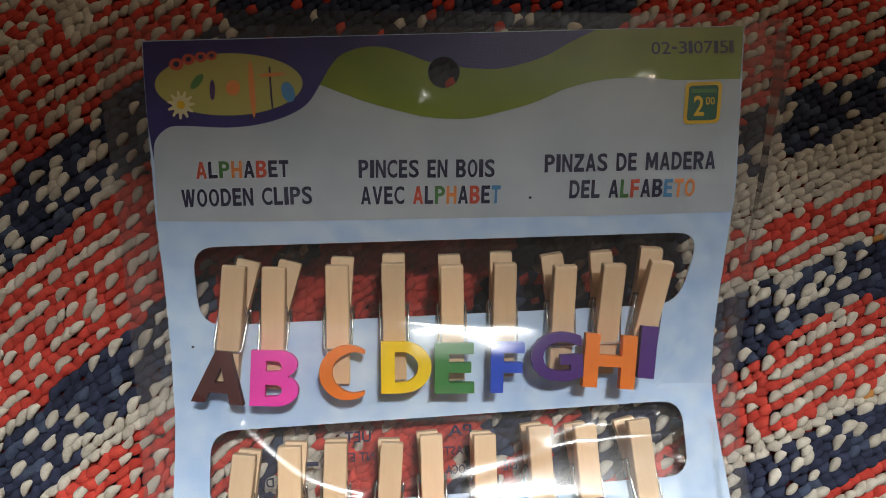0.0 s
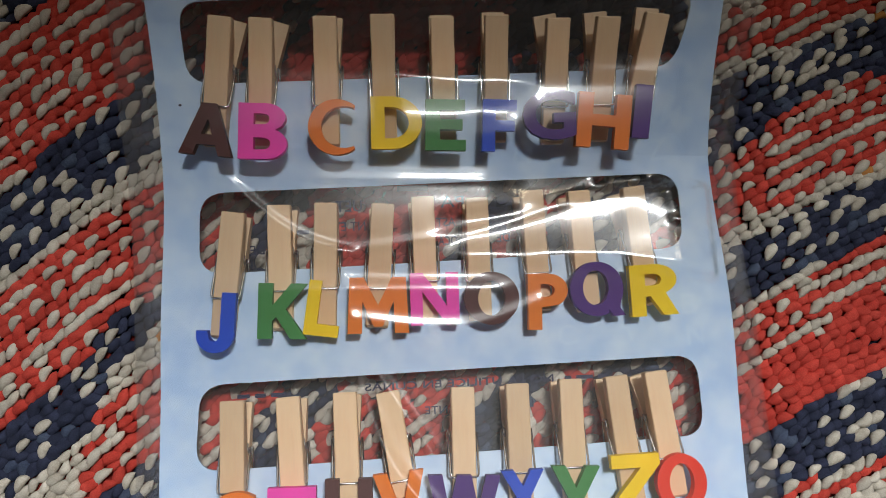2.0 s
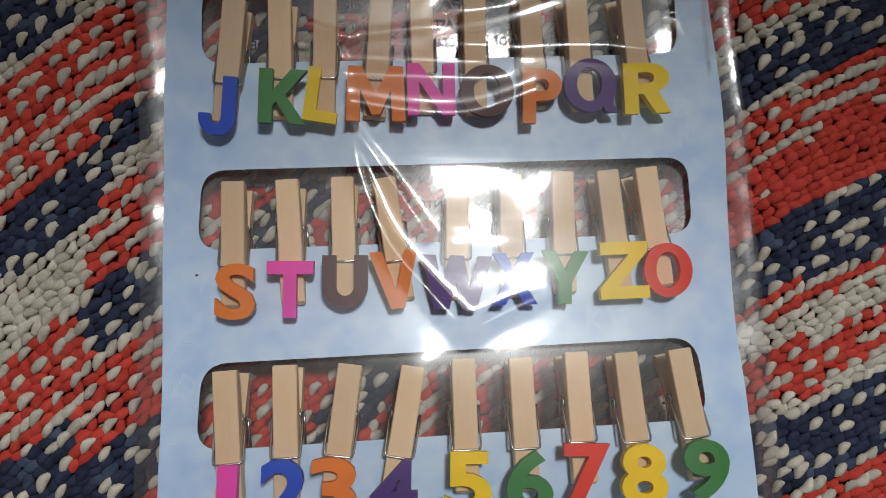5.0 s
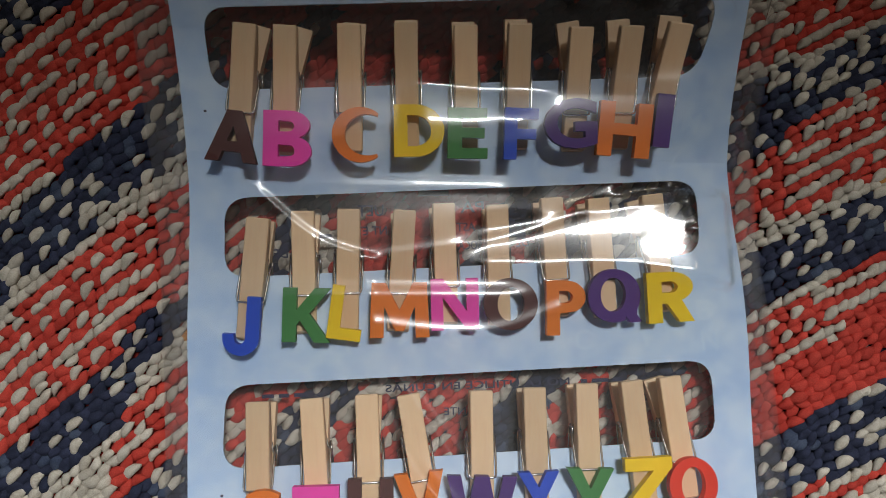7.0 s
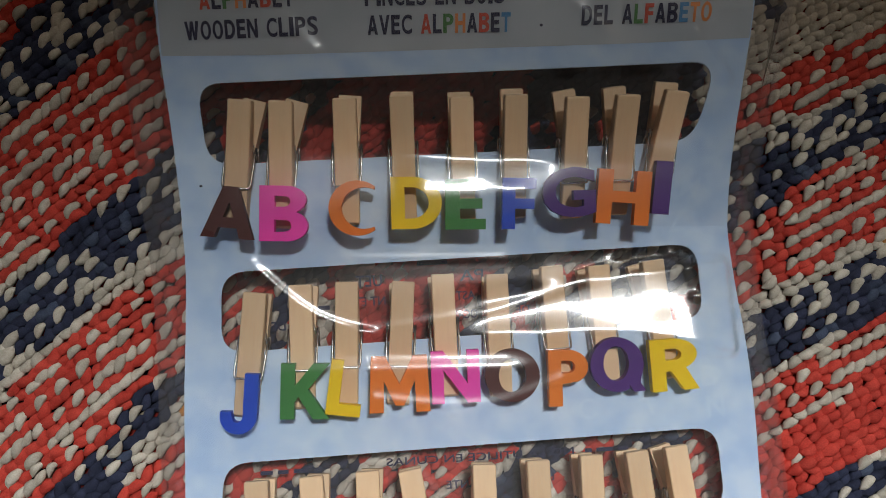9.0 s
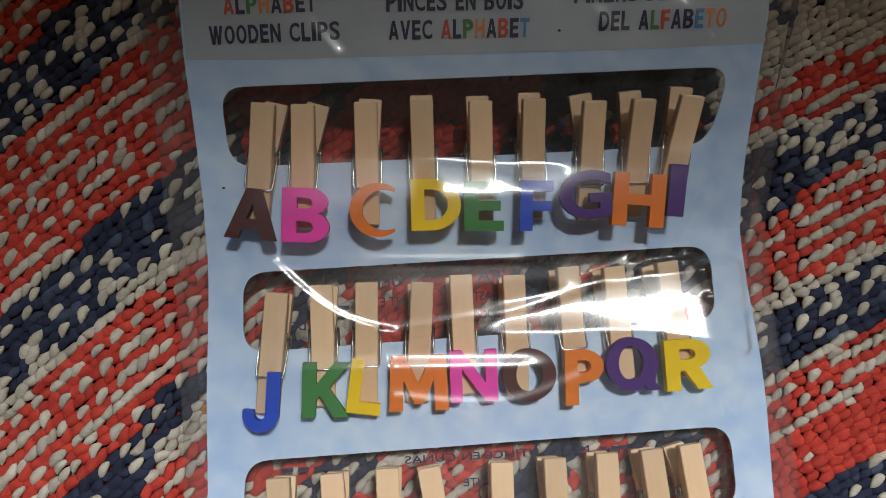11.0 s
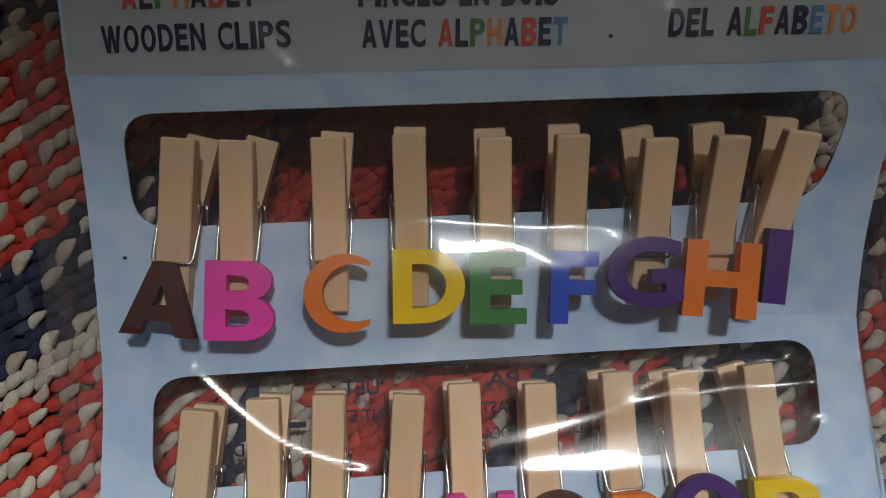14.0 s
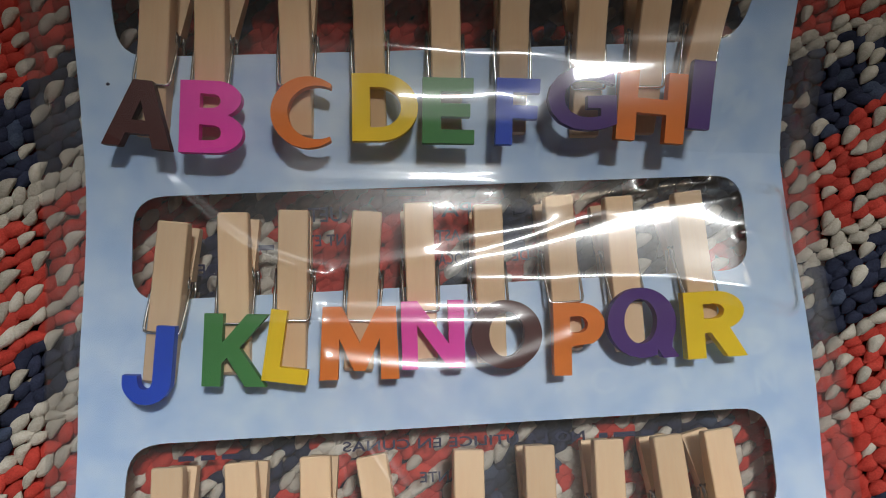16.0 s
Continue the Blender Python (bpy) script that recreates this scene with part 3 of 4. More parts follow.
printed("ALPHABET", -55.7, 41.0, 24.8, 4.3, 1.2, "rkgokrkk")
printed("WOODEN CLIPS", -59.9, 33.6, 35.2, 4.6, 1.6, "k")
printed("PINCES EN BOIS", -12.2, 41.3, 36.6, 4.6, 0.4, "k")
printed("AVEC ALPHABET", -11.6, 34.5, 37.8, 4.6, 0.6, "kkkkkrkgokrkb")
printed("PINZAS DE MADERA", 37.8, 42.8, 46.0, 4.6, 1.3, "k")
printed("DEL ALFABETO", 44.9, 36.2, 34.0, 4.6, 1.0, "kkkkkgrkkboo")
printed("02-3107151", 65.5, 73.4, 22.0, 3.3, 1.5, "k", bold=0.002)

# emblem: an oval with plain coloured strokes, a flower and a beetle
part("emblem_oval", drape(outline_mesh([ring(-46.3, 65.0, 19.4, 8.0, 48, 1)]), 0.30, 3.0), INKS["oval"], card_thing, "pale yellow printed oval emblem")


def stroke(points, width, key, lift=0.42):
    pts = smooth_line(points, 4)
    left, right = [], []
    for i, p in enumerate(pts):
        a, b = Vector(pts[max(i - 1, 0)]), Vector(pts[min(i + 1, len(pts) - 1)])
        d = (b - a).normalized()
        left.append((p[0] - d.y * width / 2, p[1] + d.x * width / 2))
        right.append((p[0] + d.y * width / 2, p[1] - d.x * width / 2))
    part("emblem_stroke", drape(outline_mesh([left + right[::-1]]), lift, 3.0), INKS[key], card_thing)


def dab(cx, cy, rx, ry, turn, key, lift=0.42):
    """A plain printed patch of colour."""
    part("emblem_patch", drape(outline_mesh([ring(cx, cy, rx, ry, 20, turn)]), lift, 3.0), INKS[key], card_thing)


dab(-54.6, 65.6, 2.4, 1.0, 50, "g")
dab(-50.6, 63.4, 0.7, 2.6, 0, "p")
dab(-45.2, 64.0, 1.9, 2.0, 0, "o")
dab(-40.2, 63.8, 0.8, 7.4, 4, "o")
stroke([(-35.6, 69.5), (-35.2, 63), (-34.8, 58.6)], 0.5, "k")
dab(-35.0, 67.4, 3.6, 0.5, 5, "o", 0.5)
dab(-30.7, 63.0, 1.7, 2.7, 20, "b")
petals = [(-58.9 + r * math.cos(a), 59.6 + r * math.sin(a)) for i in range(44) for a in (2 * math.pi * i / 44,) for r in ((3.6 if i % 4 < 2 else 2.3),)]
part("emblem_flower", drape(outline_mesh([petals]), 0.40, 3.0), INKS["white"], card_thing, "cream printed daisy")
part("emblem_flower_heart", drape(outline_mesh([ring(-58.9, 59.6, 1.1, 1.1, 16)]), 0.5, 3.0), INKS["y"], card_thing)
for bx, by, br in ((-60.0, 70.0, 1.9), (-56.8, 71.3, 1.7), (-53.6, 71.9, 1.6), (-50.8, 72.3, 1.4)):
    part("emblem_beetle_piece", drape(outline_mesh([ring(bx, by, br, br * 0.85, 16)]), 0.40, 3.0), INKS["r"], card_thing)
    part("emblem_beetle_piece", drape(outline_mesh([ring(bx, by, br * 0.45, br * 0.4, 12)]), 0.50, 3.0), INK, card_thing)

# faint pale letters printed all over the blue field
GHOST = wear(material("pale_ghost_print", (0.56, 0.70, 0.88), 0.42), (0.49, 0.645, 0.855), (0.61, 0.74, 0.9), 130, detail=2.0)
ghost_rng = random.Random(7)
ghost = bmesh.new()
for gy in range(-186, 29, 9):
    for gx in range(-54, 94, 10):
        if ghost_rng.random() < 0.45:
            continue
        x, y, turn = gx + ghost_rng.uniform(-3, 3), gy + ghost_rng.uniform(-2, 2), ghost_rng.uniform(-25, 25)
        left = float(np.interp(y, [p[1] for p in LEFT_EDGE[::-1]], [p[0] for p in LEFT_EDGE[::-1]]))
        right = float(np.interp(y, [p[1] for p in RIGHT_EDGE], [p[0] for p in RIGHT_EDGE]))
        if x < left + 1 or x > right - 7:
            continue
        if any(min(p[0] for p in w) - 7 < x < max(p[0] for p in w) + 1 and min(p[1] for p in w) - 7.5 < y < max(p[1] for p in w) + 1 for w in WINDOWS):
            continue
        g = glyphs(ghost_rng.choice("ABCDEFGHKMNPRSTUXYZ"), 0.02)
        for v in g.verts:
            lx, ly = v.co.x * 5.2, v.co.y * 6.0
            px = x + lx * math.cos(radians(turn)) - ly * math.sin(radians(turn))
            py = y + lx * math.sin(radians(turn)) + ly * math.cos(radians(turn))
            v.co = (px, py, card_z(px, py) + 0.07)
        scrap = bpy.data.meshes.new("scrap")
        g.to_mesh(scrap)
        ghost.from_mesh(scrap)
        g.free()
        bpy.data.meshes.remove(scrap)
tagged(part("ghost_letters", ghost, GHOST, card_thing, "faint paler blue printed letters"), kind="stuff")

# stray ink specks
for sx, sy in ((-52.0, -109.5), (-58.0, -4.0), (34.3, 36.4)):
    part("ink_speck", drape(outline_mesh([ring(sx, sy, 0.45, 0.35, 8)]), 0.2, 3.0), INK, card_thing)

# price tag print
part("price_tag_rim", drape(outline_mesh([rounded([(74.3, 55.2), (84.0, 55.6), (84.4, 66.4), (74.7, 66.0)], 1.5)]), 0.3, 3.0), INKS["y"], card_thing, "orange price tag border")
part("price_tag_field", drape(outline_mesh([rounded([(75.2, 56.1), (83.1, 56.4), (83.5, 65.4), (75.6, 65.1)], 1.0)]), 0.38, 3.0), INKS["tag"], card_thing, "dark green price tag field")
part("price_tag_bar", drape(outline_mesh([[(76.2, 63.2), (82.8, 63.4), (82.8, 64.4), (76.2, 64.2)]]), 0.46, 3.0), INKS["g"], card_thing)
printed("2", 77.0, 57.3, 2.7, 5.2, 1.5, "y", 0.02, 0.46)
printed("00", 80.1, 60.2, 2.4, 2.0, 1.5, "y", 0.01, 0.46)


# ---- clips ----
def peg_leg(sign, end):
    """Half of a wooden clip: a slim tapered bar with softened edges."""
    half = 3.15
    #        along, inner height, outer height
    stations = [(-21.4, 0.55, 2.6), (-20.6, 0.35, 3.9), (-12, 0.4, 4.7), (-6, 0.5, 5.0), (0, 0.9, 5.2), (6, 1.7, 5.5), (end - 0.35, 2.9, 5.8), (end, 3.1, 5.6)]
    secs = []
    for y, lo, hi in stations:
        e = 0.25
        w = half - (0.2 if y == end or y < -21 else 0)
        secs.append([(-w, y, sign * lo), (w, y, sign * lo), (w, y, sign * (hi - e)), (w - e, y, sign * hi), (-w + e, y, sign * hi), (-w, y, sign * (hi - e))])
    return loft(secs)


def spring_wire():
    """Coil across the clip with two arms that hook over the front leg and two over the back."""
    bm = bmesh.new()
    coil = [(-3.9 + 7.8 * i / 40, 1.3 * math.cos(i * 0.9), 1.3 * math.sin(i * 0.9)) for i in range(41)]
    front = [(-4.0, 0.6, 1.0), (-3.95, -4, 2.6), (-3.8, -9.4, 4.5), (-3.5, -10.3, 4.95), (-2.8, -10.5, 5.1), (2.8, -10.5, 5.1), (3.5, -10.3, 4.95), (3.8, -9.4, 4.5), (3.95, -4, 2.6), (4.0, 0.6, 1.0)]
    back = [(x, y, -z) for x, y, z in front]
    for pts, rad in ((coil, 0.36), (front, 0.33), (back, 0.33)):
        piece = tube(pts, rad, 6)
        scrap = bpy.data.meshes.new("scrap")
        piece.to_mesh(scrap)
        bm.from_mesh(scrap)
        piece.free()
        bpy.data.meshes.remove(scrap)
    return bm


def letter_block(ch, width, height, thick=2.5):
    loops = letter_shape(ch)
    g = outline_mesh(loops) if loops else glyphs(ch, 0.03)
    for v in g.verts:
        v.co.x, v.co.y, v.co.z = (v.co.x - 0.5) * width, (v.co.y - 0.5) * height, thick
    got = bmesh.ops.extrude_face_region(g, geom=g.faces[:])
    for v in got["geom"]:
        if isinstance(v, bmesh.types.BMVert):
            v.co.z = 0.0
    return g


ROW_A = [
    ('A', -46.7, 6.0, -4.9, -8, -48.9, -11.8, 13.9, 13.8, -5),
    ('B', -35.4, 5.8, -1.7, -13, -34.5, -12.1, 12.9, 14.9, -1),
    ('C', -18.0, 6.7, 0.4, -4, -16.0, -10.6, 13.3, 14.9, 0),
    ('D', -2.6, 7.6, 1.8, -1, 1.0, -9.1, 13.8, 14.1, 1),
    ('E', 13.6, 7.4, 2.5, 0, 14.3, -9.4, 11.0, 13.8, 0),
    ('F', 28.1, 8.2, 1.7, 0, 29.1, -9.2, 9.3, 14.1, -1),
    ('G', 44.7, 7.9, 1.5, 9, 42.8, -6.0, 14.7, 13.7, 2),
    ('H', 58.0, 8.6, -0.0, 7, 58.1, -7.3, 14.9, 15.0, -4),
    ('I', 70.1, 9.7, -6.4, 3, 68.9, -4.6, 4.7, 14.6, -5),
]
ROW_J = [
    ('J', -44.4, -45.9, -5.2, 0, -47.0, -63.0, 9.8, 16.2, -3),
    ('K', -30.9, -43.9, 1.2, -4, -29.5, -60.0, 13.0, 14.9, -1),
    ('L', -18.6, -43.2, -0.4, 2, -18.6, -59.4, 9.3, 14.8, -7),
    ('M', -3.5, -43.3, -2.7, 4, -4.0, -58.5, 16.6, 15.2, 1),
    ('N', 8.5, -41.3, 2.5, 3, 11.4, -56.8, 13.3, 14.3, 2),
    ('O', 23.6, -41.5, 2.2, 0, 27.1, -56.7, 15.2, 14.5, 0),
    ('P', 39.7, -39.2, 4.5, 3, 42.8, -57.7, 11.2, 15.4, 1),
    ('Q', 53.4, -39.2, 5.5, 4, 56.9, -54.2, 15.8, 15.1, 0),
    ('R', 69.7, -37.8, 7.8, 7, 72.9, -54.5, 13.5, 14.4, 4),
]
ROW_S = [
    ('S', -42.0, -97.2, 2.3, -2, -39.9, -113.8, 10.6, 15.0, 0),
    ('T', -26.9, -96.3, 4.8, -4, -25.6, -113.0, 12.4, 15.1, 1),
    ('U', -12.3, -95.3, 2.5, -4, -11.1, -110.7, 12.2, 14.0, 1),
    ('V', 0.9, -95.1, 10.0, 1, 2.4, -110.0, 13.3, 15.6, 6),
    ('W', 19.1, -94.3, 0.7, -2, 18.8, -110.6, 19.2, 14.6, -1),
    ('X', 34.2, -93.5, 1.3, 2, 34.6, -109.4, 12.4, 14.2, 2),
    ('Y', 49.0, -92.4, 1.2, 3, 48.7, -108.8, 13.0, 14.5, -1),
    ('Z', 63.1, -91.6, 6.6, 2, 65.1, -106.7, 13.8, 15.7, 3),
    ('0', 74.5, -90.4, 7.9, 8, 77.7, -106.4, 13.6, 15.0, 0),
]
ROW_DIGITS = [
    ('1', -40.2, -147.7, 5.2, -6, -38.6, -165.2, 5.0, 15.5, 0),
    ('2', -25.4, -146.2, 2.9, -2, -24.6, -163.7, 12.0, 15.5, 0),
    ('3', -10.5, -145.8, -6.1, 1, -12.4, -163.3, 12.0, 15.5, 0),
    ('4', 5.5, -146.2, -8.5, -1, 3.0, -163.7, 12.0, 15.5, 0),
    ('5', 21.2, -144.3, 2.2, 0, 21.9, -161.8, 12.0, 15.5, 0),
    ('6', 36.7, -144.0, 3.1, 0, 37.7, -161.5, 12.0, 15.5, 0),
    ('7', 51.7, -142.4, 3.2, 4, 52.7, -159.9, 12.0, 15.5, 0),
    ('8', 65.8, -142.4, 5.5, 0, 67.5, -159.9, 12.0, 15.5, 0),
    ('9', 81.4, -141.3, 9.0, 4, 84.1, -158.8, 12.0, 15.5, 0),
]

COLOURS = dict(zip("ABCDEFGHIJKLMNOPQRSTUVWXYZ0123456789",
                   "brown pink orange yellow green blue purple orange purple blue green yellow orange pink brown orange purple yellow "
                   "orange pink brown orange purple blue green yellow red pink blue orange purple yellow green red yellow green".split()))


def build_clip(ch, x, y, turn, back, lx, ly, width, height, lturn):
    """One wooden clip pinched on the card, with its painted letter."""
    z = card_z(x, y)
    slope = math.degrees(math.atan((card_z(x, y + 13) - card_z(x, y - 4)) / 17))
    side = math.degrees(math.atan((card_z(x + 10, y) - card_z(x - 10, y)) / 20))
    clip = new("wooden_clip")
    clip.matrix_world = pose(x * MM, y * MM, (z - 0.2) * MM, slope, -side, turn)
    colour = COLOURS[ch]
    word = "digit" if ch.isdigit() and ch != "0" else "letter" if ch != "0" else "round character"
    name = {"brown": "maroon-brown"}.get(colour, colour)
    tagged(clip, f"small pale wooden clip with {name} painted {word} {ch}", "clothespin", "clips on the card")
    part("front_leg", peg_leg(1, 13.0), WOOD, clip)
    rear = part("back_leg", peg_leg(-1, 14.1 if y > 0 else 12.4), WOOD, clip)
    rear.rotation_euler = (0, 0, radians(back))
    part("spring", spring_wire(), WIRE, clip, "bright steel spring wire", smooth=True)
    block = part("letter_block", letter_block(ch, width, height), PAINTS[colour], clip, f"{name} painted wooden {word}")
    # the block sits on the lower end of the front leg
    inv = clip.matrix_world.inverted()
    local = inv @ Vector((lx * MM, ly * MM, (card_z(lx, ly) + 4.7) * MM))
    # where the card climbs the letter lies flatter than its clip
    flat = 0.75 * max(slope, 0.0)
    block.matrix_local = pose(local.x, local.y, (4.75 + 0.11 * flat) * MM, 2.0 - flat, 0, lturn - turn)
    return clip


for some in (ROW_A, ROW_J, ROW_S, ROW_DIGITS):
    for spec in some:
        build_clip(*spec)

# ---- clear bag round the card ----
BAG_LEFT = [(-84, 79), (-80, 45), (-77.5, 14), (-73, -20), (-71, -48), (-69.5, -75), (-68, -99), (-66, -140), (-64, -205)]
BAG_RIGHT = [(109, 84), (104, 45), (100.7, 6), (99.5, -10), (100.5, -24), (102, -45), (104.5, -62), (106.5, -100), (108, -140), (111, -200)]
FOLDS = [
    ([(-43.5, -25), (-35, -33), (-25, -40), (-10.5, -45)], 0.6, 1.2),
    ([(-15, -44.5), (4.5, -41.6), (22.5, -38.4), (39, -33.5), (51, -28), (60, -21.6)], 0.28, 1.5),
    ([(-15, -45.5), (-12.4, -52.4), (-10.8, -67)], (0.5, 0.2), 1.2),
    ([(-10.8, -67), (-8.4, -79.7), (-0.5, -98.7), (10.5, -112.1), (21.5, -123.6)], (0.3, 2.5), 2.3),
    ([(-10.8, -67), (-2.9, -78.2), (4.3, -88.5), (10.6, -97.3)], (0.3, 1.5), 1.6),
    ([(21.5, -123.6), (32.7, -117.9), (42.4, -114.1)], (1.9, 0.2), 2.2),
    ([(76, -35.4), (86, -37)], 0.6, 1.0),
    ([(-10, -62.5), (6, -64.5), (23, -64), (40, -58)], 0.9, 2.5),
    ([(-6, 0), (10, 2), (22, -4), (30, -10)], 0.12, 2.6),
    ([(-2, -7), (14, -8), (30, -6)], 0.15, 2.4),
    ([(58, -24), (64, -15), (70, -22), (82, -27)], 0.8, 1.6),
    ([(74, -24), (78, -34), (84, -46)], 0.5, 1.8),
    ([(74, 32), (68, 20), (64, 8)], 0.5, 1.5),
    ([(12, 60), (15, 53), (20, 43)], (0.2, 0.8), 2.8),
    ([(3.5, 59), (-2, 51), (-8, 43)], (1.0, 0.4), 3.0),
    ([(31, 42), (35.3, 33.7), (41, 24)], (0.4, 1.2), 2.0),
    ([(44, 38), (50, 33), (60, 25)], (0.5, 1.5), 2.4),
    ([(67, 40), (73, 33), (83, 22)], (0.7, 1.8), 2.6),
    ([(64, 63), (60, 56), (55, 48)], (1.4, 0.5), 3.2),
    ([(-40, 46), (-34, 38), (-26, 29)], (0.2, 0.8), 2.6),
]


def bag_edge(points, y):
    ys = [p[1] for p in points][::-1] if points[0][1] > points[-1][1] else [p[1] for p in points]
    xs = [p[0] for p in points][::-1] if points[0][1] > points[-1][1] else [p[0] for p in points]
    return float(np.interp(y, ys, xs))


FILM_Y = [-240, -200, -160, -128, -120, -112, -105, -95, -85, -76, -70, -60, -54, -50, -46, -42, -38, -34, -30, -26, -23, -20, -15, -12, -8, -4, 0, 4, 6, 10, 18, 30, 45, 60, 83]
FILM_Z = [24.4, 22.4, 20.6, 15.6, 14.0, 12.9, 11.8, 10.5, 9.7, 9.0, 9.4, 10.3, 11.0, 11.3, 11.2, 10.95, 10.6, 10.15, 9.6, 8.95, 8.6, 9.4, 13.0, 13.75, 13.95, 13.95, 13.75, 13.35, 13.8, 16.8, 20.4, 22.8, 26.2, 29.6, 33.8]
DOMES = [(74, -25, 0.7, 5), (63, -21, 0.5, 4), (96, -40, 1.4, 5), (97, -66, 1.4, 6), (96, -104, 1.2, 6), (8, -134, 0.5, 6)]


def soft_step(v):
    v = min(1.0, max(0.0, v))
    return v * v * (3 - 2 * v)


def film_z(x, y):
    """Height of the bag's front film, which rests on the letters and sags between the rows."""
    z = sum(lerp(y + d, FILM_Y, FILM_Z) for d in (-3, 0, 3)) / 3 + (x - 10) * lerp(y, TILT_Y, TILT_X)
    z += 0.3 * noise.noise((x / 34, y / 30, 0.3)) + 0.10 * noise.noise((x / 13, y / 11, 4.0))
    # stretched flat stretches: pulled up toward the seam over row two, and taut over the middle of row one
    z += 0.1 * (y + 36) * soft_step((38 - x) / 14) * soft_step((18 - abs(y + 37)) / 6)
    near = soft_step((x - 8) / 14) * soft_step((93 - x) / 7) * soft_step((lerp(x, [15, 40, 62, 88], [5, 6, 9, 12]) + 4 - abs(y + lerp(x, [20, 60, 88], [40, 37, 38]))) / 5)
    if near:
        pulled = 9.5 + 0.050 * (x - 41) + 0.00148 * (x - 41) ** 2 - 0.165 * (y + 37.5) + lerp(x, [42, 64], [0.011, 0.0035]) * (y + 37.5) ** 2
        z += (pulled + 0.12 * noise.noise((x / 15, y / 9, 2.0)) - z) * near
    z += 0.075 * max(0.0, min(x, 84) - 28) * soft_step((15 - abs(y + 4)) / 8)
    near = soft_step((x + 5) / 9) * soft_step((42 - x) / 9) * soft_step((11 - abs(y + 6)) / 4)
    if near:
        taut = 14.3 - 0.03 * (x - 18) + 0.0016 * (x - 18) ** 2 + 0.03 * (y + 9.6) - 0.0105 * (y + 9.6) ** 2
        z += (taut + 0.11 * noise.noise((x / 12, y / 7, 6.0)) - z) * near
    for cx, cy, h, w in DOMES:
        d = ((x - cx) ** 2 + (y - cy) ** 2) / (w * w)
        if d < 6:
            z += h * math.exp(-d)
    return max(z, card_z(x, y) + 0.8)


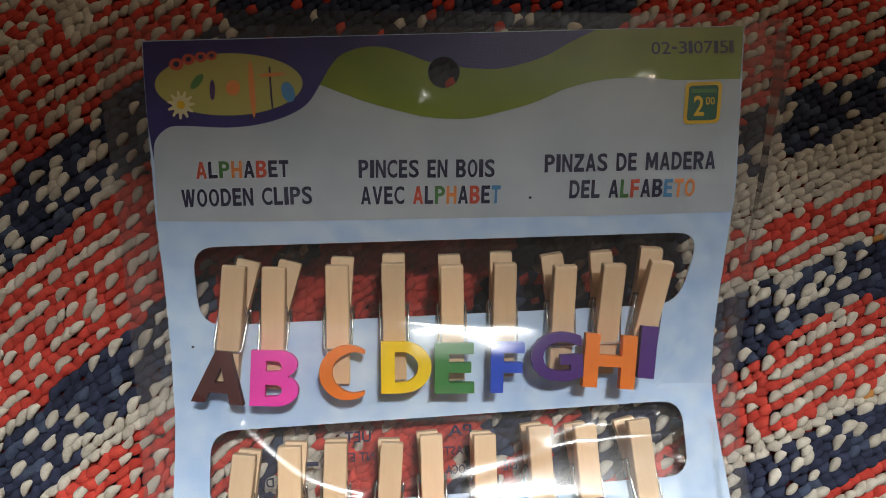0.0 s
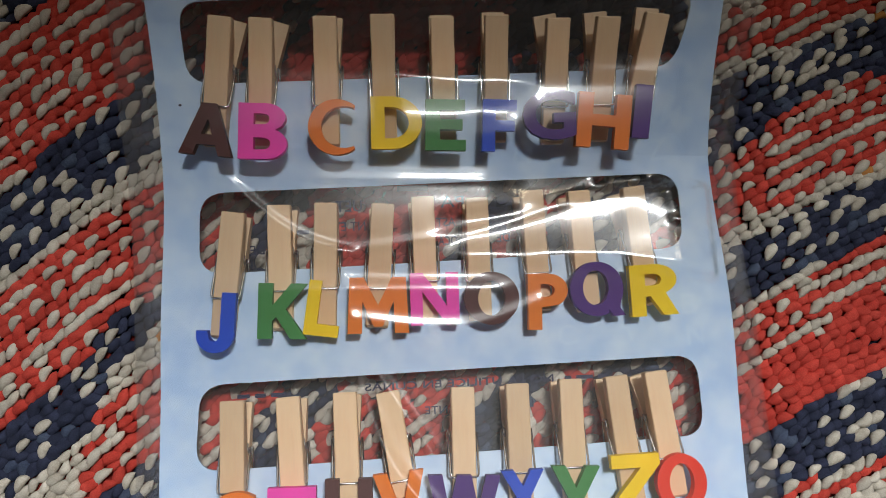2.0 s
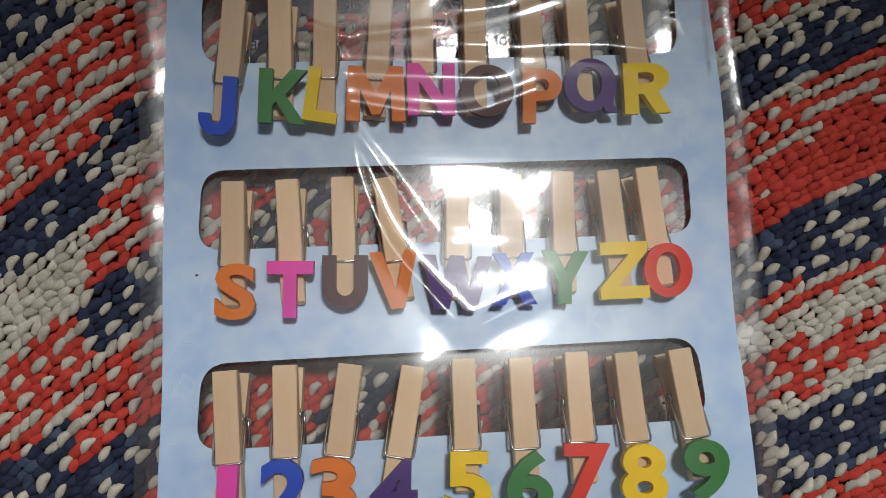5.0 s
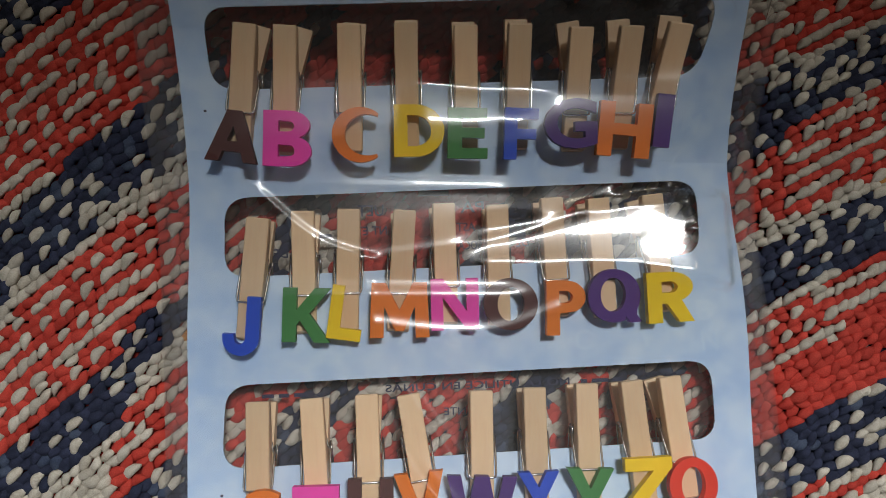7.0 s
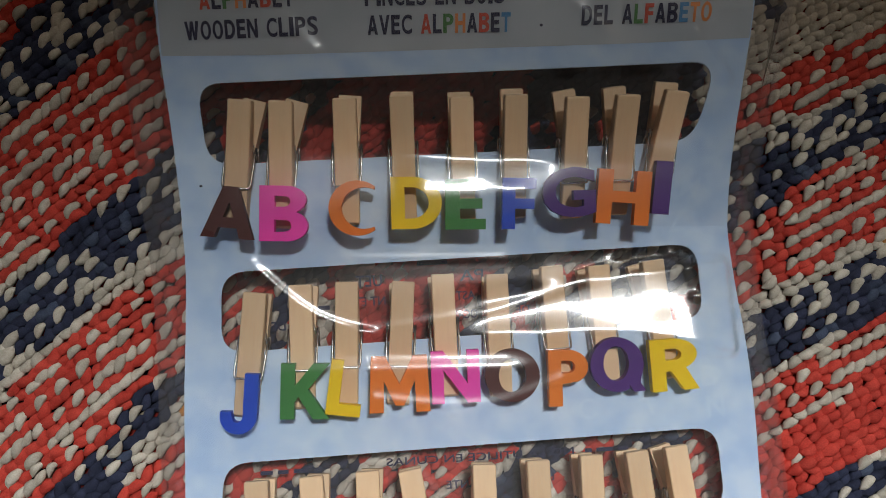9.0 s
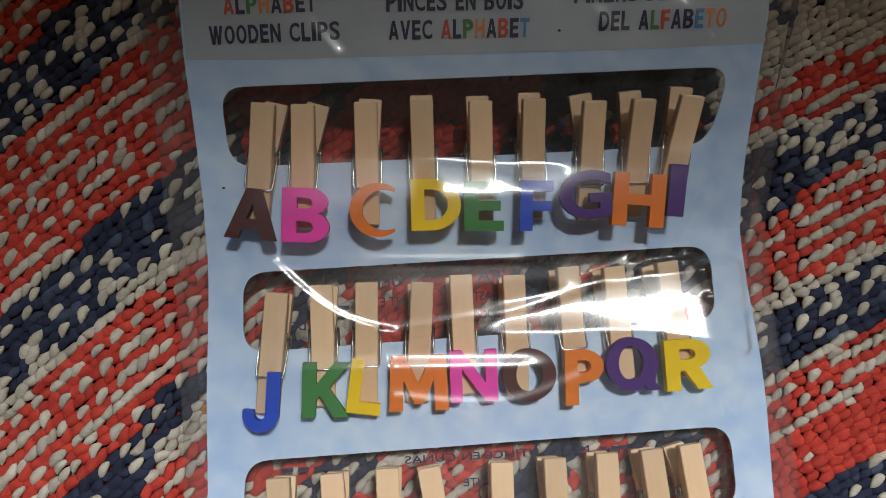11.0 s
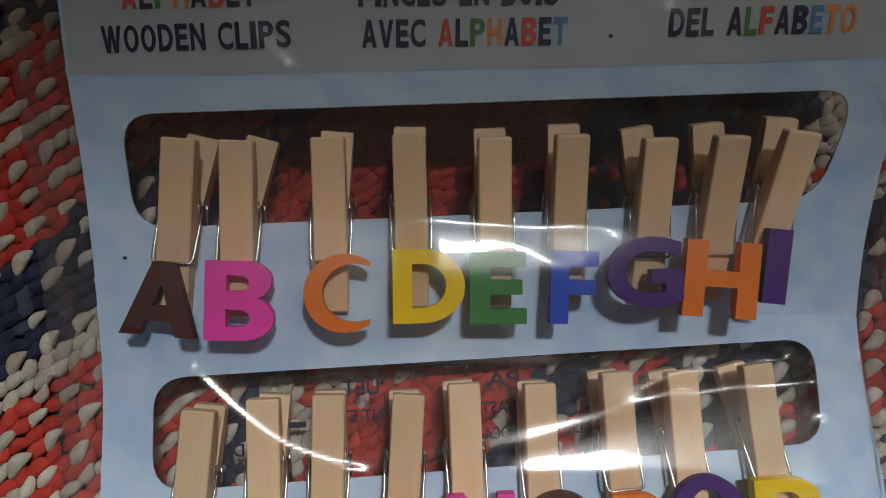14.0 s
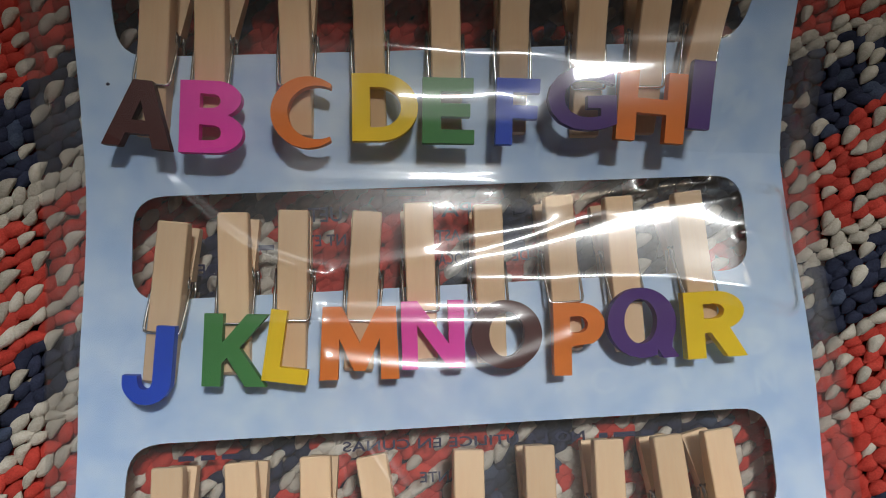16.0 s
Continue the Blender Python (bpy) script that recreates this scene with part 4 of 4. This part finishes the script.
def build_bag():
    nx, ny = 256, 400
    ys = np.linspace(-200, 83, ny)
    fold_lines = [(np.array(smooth_line(p, 8)), h, w) for p, h, w in FOLDS]
    front, back = [], []
    for y in ys:
        xl, xr = bag_edge(BAG_LEFT, y), bag_edge(BAG_RIGHT, y)
        for i in range(nx):
            u = i / (nx - 1)
            x = xl + (xr - xl) * u
            rim = min(u, 1 - u)
            belly = 0.35 * soft_step(rim / 0.06) + 0.65 * soft_step(rim / 0.16)
            cx = min(max(x, -66), 96)
            cz = card_z(cx, y)
            low = cz * 0.72 + 0.4
            crimp = 0.28 * noise.noise((x / 6, y / 9, 9.0)) * (1 - belly)
            top = low + (film_z(cx, y) - low) * belly + 0.4
            front.append([x, y, (max(top, cz + 0.9) if -69 < x < 103 and rim > 0.035 else top) + crimp])
            back.append((x, y, low + (cz - 4.1 - low) * belly + crimp))
    front = np.array(front)
    for line, heights, w in fold_lines:
        h0, h1 = heights if isinstance(heights, tuple) else (heights, heights)
        box = (front[:, 0] > line[:, 0].min() - 8) & (front[:, 0] < line[:, 0].max() + 8) & (front[:, 1] > line[:, 1].min() - 8) & (front[:, 1] < line[:, 1].max() + 8)
        pts = front[box]
        best, tall = np.full(len(pts), 1e9), np.zeros(len(pts))
        for k, (a, b) in enumerate(zip(line[:-1], line[1:])):
            d = b - a
            t = np.clip(((pts[:, :2] - a) @ d) / (d @ d + 1e-9), 0, 1)
            away = np.hypot(*(pts[:, :2] - a - t[:, None] * d).T)
            tall = np.where(away < best, h0 + (h1 - h0) * (k + t) / (len(line) - 1), tall)
            best = np.minimum(best, away)
        front[box, 2] += tall * np.exp(-((best / w) ** 2))
    quads = [(j * nx + i, j * nx + i + 1, (j + 1) * nx + i + 1, (j + 1) * nx + i) for j in range(ny - 1) for i in range(nx - 1)]
    bag = tagged(new("plastic_bag"), "clear creased plastic bag sealed round the card", "bag")
    # the rear film is plain and takes every second point
    cols, lines = range(0, nx, 2), range(0, ny, 2)
    rear = [back[j * nx + i] for j in lines for i in cols]
    w = len(cols)
    rear_quads = [(j * w + i, j * w + i + 1, (j + 1) * w + i + 1, (j + 1) * w + i) for j in range(len(lines) - 1) for i in range(w - 1)]
    for film in (link_mesh("front_film", front.tolist(), quads, FILM, bag, smooth=True), link_mesh("back_film", rear, rear_quads, FILM, bag, smooth=True)):
        film.visible_shadow = False
    for name, side, sign in (("left_seam", BAG_LEFT, -1), ("right_seam", BAG_RIGHT, 1)):
        vs, fs = [], []
        for k, y in enumerate(np.linspace(-198, 80, 140)):
            x = bag_edge(side, y)
            z = card_z(min(max(x, -66), 96), y) * 0.72 + 0.8
            for dx in (-4.0, -2.6, -1.3, 0.0):
                vs.append((x + (dx if sign > 0 else -dx) , y, z + 0.5 + 0.25 * noise.noise((x + dx, y / 5, 2.0))))
        for k in range(139):
            for i in range(3):
                fs.append((k * 4 + i, k * 4 + i + 1, k * 4 + i + 5, k * 4 + i + 4))
        link_mesh(name, vs, fs, SEAM, bag, "pressed seam with small perforations", smooth=True).visible_shadow = False
    # rows of small punched dashes beside the seams
    for side, off in ((BAG_LEFT, 5.0), (BAG_RIGHT, -5.0)):
        vs, fs = [], []
        for k in range(66):
            y = 60 - 3.7 * k
            x = bag_edge(side, y) + off
            z = film_z(min(max(x, -66), 96), y) * 0.25 + card_z(min(max(x, -66), 96), y) * 0.6 + 1.6
            n = len(vs)
            for rx, ry in ((0.75, 1.1), (0.4, 0.7)):
                vs += [(x + rx * math.cos(a), y + ry * math.sin(a), z) for a in (2 * math.pi * i / 10 for i in range(10))]
            fs += [(n + i, n + (i + 1) % 10, n + 10 + (i + 1) % 10, n + 10 + i) for i in range(10)]
        holes_ob = link_mesh("perforation_strip", vs, fs, SEAM, bag, "row of tiny punched dashes")
        tagged(holes_ob, kind="stuff")
    # print on the rear film, seen from behind through the windows
    def rear_text(text, right, y, width, height, turn):
        g = glyphs(text, 0.014)
        c, s = math.cos(radians(turn)), math.sin(radians(turn))
        for v in g.verts:
            lx, ly = -v.co.x * width, v.co.y * height
            px, py = right + c * lx - s * ly, y + s * lx + c * ly
            v.co = (px, py, card_z(px, py) - 3.7)
        part("rear_print", g, INK, bag)

    def rear_bars(right, y, words, height, turn):
        at = 0.0
        c, s = math.cos(radians(turn)), math.sin(radians(turn))
        for w in words:
            loop = []
            for lx, ly in ((-at, 0), (-at - w, 0), (-at - w, height), (-at, height)):
                loop.append((right + c * lx - s * ly, y + s * lx + c * ly))
            part("rear_print_bar", drape(outline_mesh([loop]), -3.7, 4.0), INK, bag)
            at += w + 1.4

    rear_text("NO LA UTILICE EN CUNAS", 46, -80.6, 54, 2.2, 2.2)
    rear_text("LA", 40, -87.6, 4.2, 2.2, 2.2)
    rear_text("ANTE", 18, -88.9, 9, 2.2, 2.2)
    rear_bars(62, -79.6, (3, 5, 2), 1.1, 2.2)
    rear_bars(-30, -83.8, (4, 3, 3.4), 1.1, 2.2)
    rear_text("PA", 20.5, -30.0, 7, 3.3, 2.6)
    rear_text("UET", -9, -31.6, 7.5, 3.3, 2.6)
    rear_text("C", 33.5, -29.0, 3, 3.3, 2.6)
    rear_text("AST", 18, -35.6, 5.6, 2.6, 2.6)
    rear_text("NT ET", -8, -37.0, 9, 2.6, 2.6)
    rear_text("OCA", 18.6, -41.0, 5.6, 2.6, 2.6)
    rear_text("DE", 34, -40.0, 4, 2.6, 2.6)
    rear_text("DE", -36.5, -44.0, 4, 2.6, 2.6)
    rear_bars(10, -25.4, (9,), 1.6, 2.6)
    rear_bars(-24, -38.2, (4, 5), 1.2, 2.6)
    return bag


build_bag()
